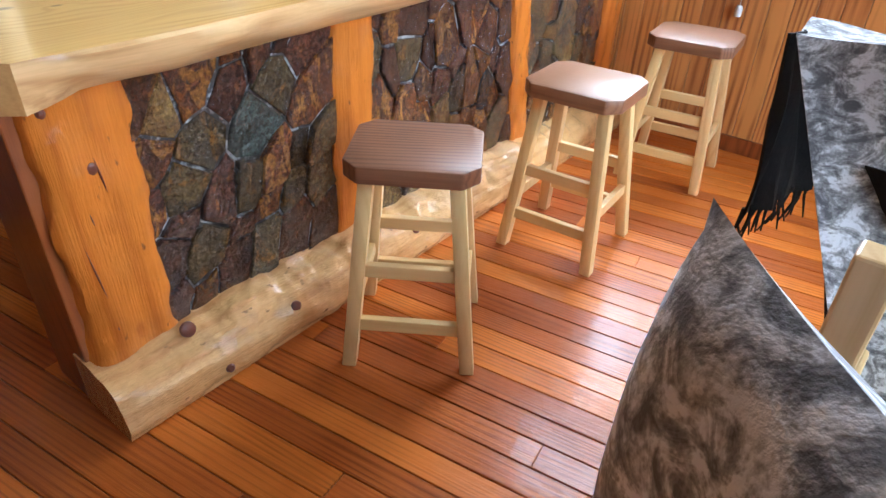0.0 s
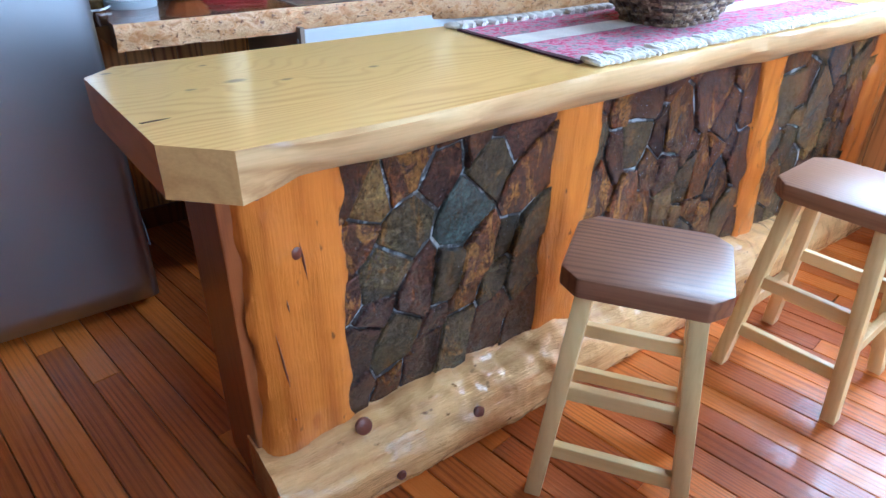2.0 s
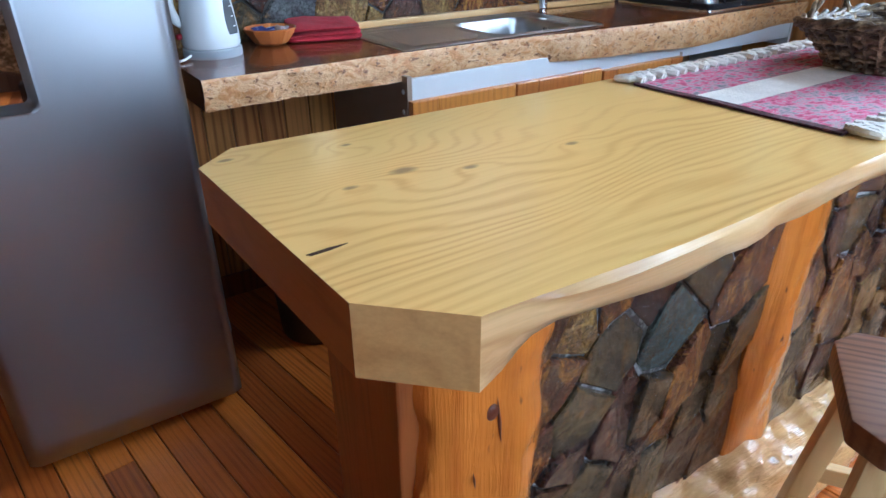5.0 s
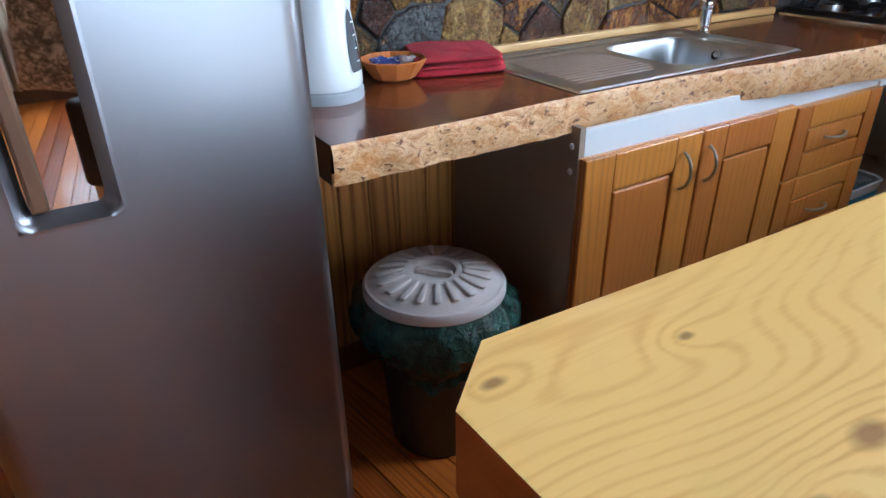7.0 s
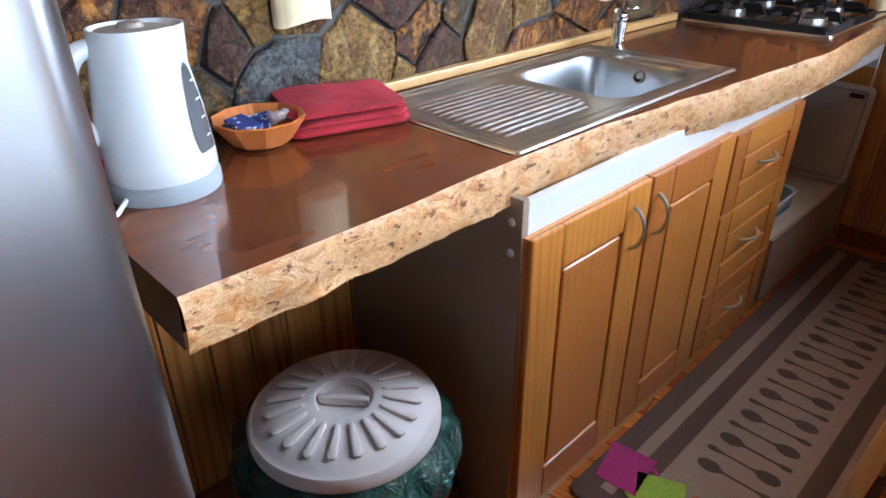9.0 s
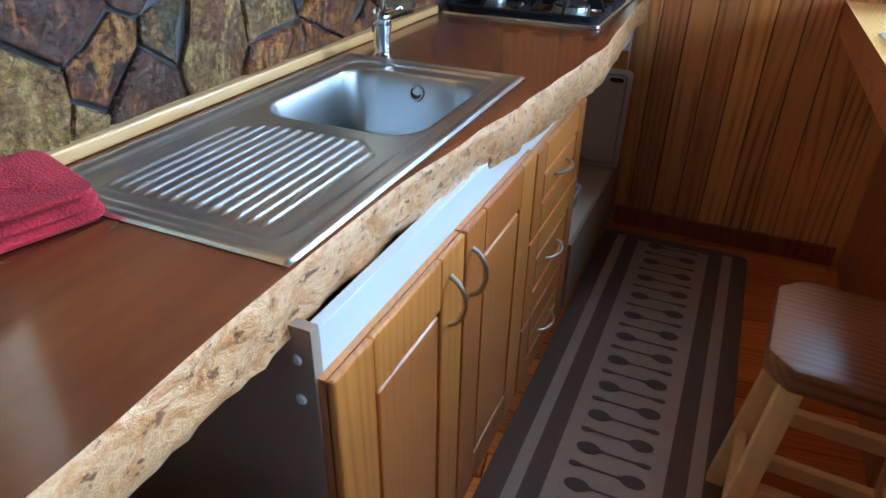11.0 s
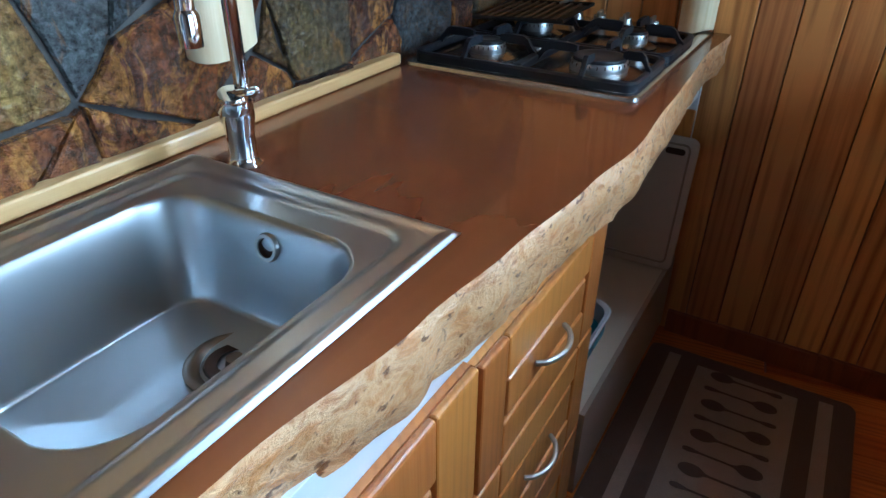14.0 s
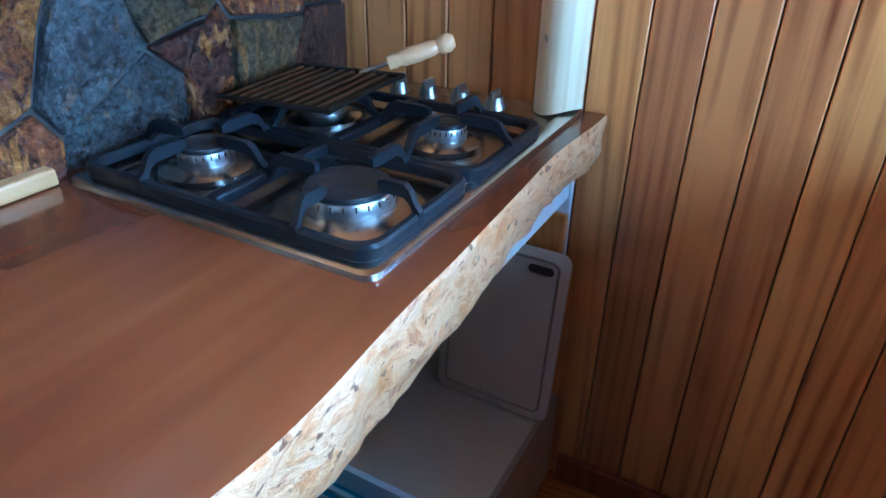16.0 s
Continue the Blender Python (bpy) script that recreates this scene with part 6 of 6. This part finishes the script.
part("side_flap", sheet(((-0.405, 1.48, 0.675), (-0.335, 1.64, 0.70), (-0.41, 1.63, 0.985), (-0.424, 1.50, 0.994)), 14, 14, 0.025, 4.0), BLACKWOOL, throw, "black reverse hanging at the side", smooth=True)
part("lower_flap", sheet(((0.02, 1.24, 0.42), (-0.165, 1.30, 0.48), (-0.31, 1.46, 0.84), (-0.22, 1.38, 0.86)), 12, 14, 0.02, 5.0), BLACKWOOL, throw, smooth=True)
_rng = random.Random(8)
for k in range(18):
    t = k / 17
    p = Vector((-0.405, 1.48, 0.68)).lerp(Vector((-0.335, 1.64, 0.705)), t)
    part("fringe_strand", tube([p + Vector((0, 0, 0.01)), p + Vector((_rng.uniform(-0.008, 0.008), _rng.uniform(-0.008, 0.008), -0.03)), p + Vector((_rng.uniform(-0.014, 0.014), _rng.uniform(-0.014, 0.014), -0.07))], [0.0035, 0.003, 0.0015], 5), BLACKWOOL, throw)

# ---- small fixtures ----
cord = thing("blind_cord", (-1.0, 3.385, 0.64), "white pull weight on a cord by the wall", "cord")
part("weight", lathe([(0, 0), (0.014, 0.0), (0.016, 0.03), (0.010, 0.045), (0, 0.046)], 16, m=pose(-1.0, 3.376, 0.60)), GLOSSWHITE, cord, smooth=40)
part("string", tube([(-1.0, 3.376, 0.645), (-1.0, 3.376, 0.99)], 0.0016, 6), GLOSSWHITE, cord)
_cable = thing("fridge_cable", (-2.8, 0.76, 0), "pale cable looping down beside the fridge", "cable")
part("wire", tube([(-2.75, 0.735, 0.50), (-2.66, 0.745, 0.36), (-2.62, 0.755, 0.24), (-2.63, 0.76, 0.17), (-2.70, 0.76, 0.15), (-2.80, 0.75, 0.20)], 0.0022, 6), GREYPLASTIC, _cable, smooth=True)
for nm, lo, hi in (("baseboard_north", (-1.38, Y1 - 0.016, 0.0), (X1, Y1, 0.075)), ("baseboard_kitchen", (X0 + 0.55, Y1 - 0.016, 0.0), (-1.76, Y1, 0.075)), ("baseboard_west", (X0, Y0, 0.0), (X0 + 0.016, 1.37, 0.085))):
    tagged(part(nm, box(lo, hi, 0.003), END_PLANK), "dark wooden baseboard", "baseboard", kind="structure")
CURTAIN = simple("unbleached_curtain", (0.60, 0.54, 0.46), 0.9, grain=0.15, scale=60, bump=0.3)
for y0, y1 in ((-0.15, 0.35), (2.95, 3.35)):
    bm = bmesh.new()
    g = []
    for i in range(61):
        y = y0 + (y1 - y0) * i / 60
        g.append([bm.verts.new((X1 - 0.085 + 0.028 * math.sin(i * 0.85) + 0.01 * wob(y, z, 6), y, z)) for z in (0.12, 0.9, 1.6, 3.10)])
    for a, b in zip(g, g[1:]):
        for k in range(3):
            bm.faces.new((a[k], b[k], b[k + 1], a[k + 1]))
    bmesh.ops.solidify(bm, geom=bm.faces[:], thickness=0.004)
    c = thing("curtain", (X1 - 0.08, (y0 + y1) / 2, 0.25), "long unbleached curtain beside the wide window", "curtain", "curtains")
    part("cloth", bm, CURTAIN, c, smooth=60)
rod = thing("curtain_rod", (X1 - 0.08, 1.5, 2.2), "dark wooden curtain rod over the window", "curtain rod")
part("pole", tube([(X1 - 0.085, -0.35, 3.12), (X1 - 0.085, 3.38, 3.12)], 0.014, 12), END_PLANK, rod, smooth=True)
for y in (-0.25, 3.3):
    part("bracket", box((X1 - 0.09, y - 0.01, 3.095), (X1 - 0.001, y + 0.01, 3.11), 0.002), END_PLANK, rod)


# ---- boards and planks ----
def plank_row(parent, name, material, items):
    """Boards as objects of their own on shared meshes; items are (size, place)."""
    store = {}
    for size, at in items:
        key = tuple(round(s, 3) for s in size)
        if key not in store:
            store[key] = mesh_of(name, box((0, 0, 0), key, 0.0025, 1), material)
        ob = new(name, store[key])
        ob.location = at
        ob.parent = parent


# the floor's planks run a little askew of the walls
SKEW, PITCH = radians(8.3), 0.0795
_c, _s = math.cos(SKEW), math.sin(SKEW)
_rng = random.Random(3)
_store = {}
_v = -3.2
while _v < 3.9:
    # the stretch of this line that lies inside the room
    _lo, _hi = -9.0, 9.0
    for _a, _b, _p, _q in ((_c, -_s * (_v + PITCH / 2), X0 - 0.04, X1 + 0.04), (_s, _c * (_v + PITCH / 2), Y0 - 0.04, Y1 + 0.04)):
        _lo, _hi = max(_lo, (_p - _b) / _a), min(_hi, (_q - _b) / _a)
    _u = _lo - _rng.uniform(0.2, 2.0)
    while _u < _hi:
        _len = _rng.choice((1.8, 2.4, 3.0))
        _a, _b = max(_u, _lo), min(_u + _len, _hi)
        _u += _len
        if _b - _a < 0.06:
            continue
        _key = round(_b - _a - 0.002, 2)
        if _key not in _store:
            _store[_key] = mesh_of("plank", box((0, 0, 0), (_key, PITCH - 0.0024, 0.021), 0.002, 1), FLOOR_WOOD)
        o = new("plank", _store[_key])
        o.parent = floor
        o.matrix_basis = pose(_c * _a - _s * _v, _s * _a + _c * _v, -0.021 - _rng.uniform(0, 0.0008), 0, 0, 8.3)
    _v += PITCH


def boards(parent, axis, start, count, pitch, at, holes, material=WALL_WOOD):
    """Upright boards along a wall, cut round its openings."""
    items = []
    for i in range(count):
        a = start + pitch * i
        z, spans = 0.0, []
        for h in sorted(holes, key=lambda h: h[2]):
            if h[0] - pitch * 0.6 < a < h[1] - pitch * 0.4:
                spans.append((z, h[2] - 0.001))
                z = h[3] + 0.001
        spans.append((z, ZC - 0.002))
        for z0, z1 in spans:
            if z1 - z0 > 0.02:
                items.append(((pitch - 0.003, 0.0185, z1 - z0), (a, at, z0)) if axis == "x" else ((0.0185, pitch - 0.003, z1 - z0), (at, a, z0)))
    plank_row(parent, "board", material, items)


boards(wall_north, "x", -3.155, 59, 0.0907, Y1 + 0.001, [NORTH_HOLE, GABLE_HOLE])
boards(wall_west, "y", Y0, 61, 0.0915, X0 - 0.0205, [(0.15, Y1, 0.80, 1.42)])
# these two walls stay out of view; their dark colour deepens the room's shade
boards(wall_east, "y", Y0, 61, 0.0915, X1 + 0.001, [EAST_HOLE], LOW_BOUNCE_BOARD)
boards(wall_south, "x", X0, 58, 0.0915, Y0 - 0.0195, [], LOW_BOUNCE_BOARD)
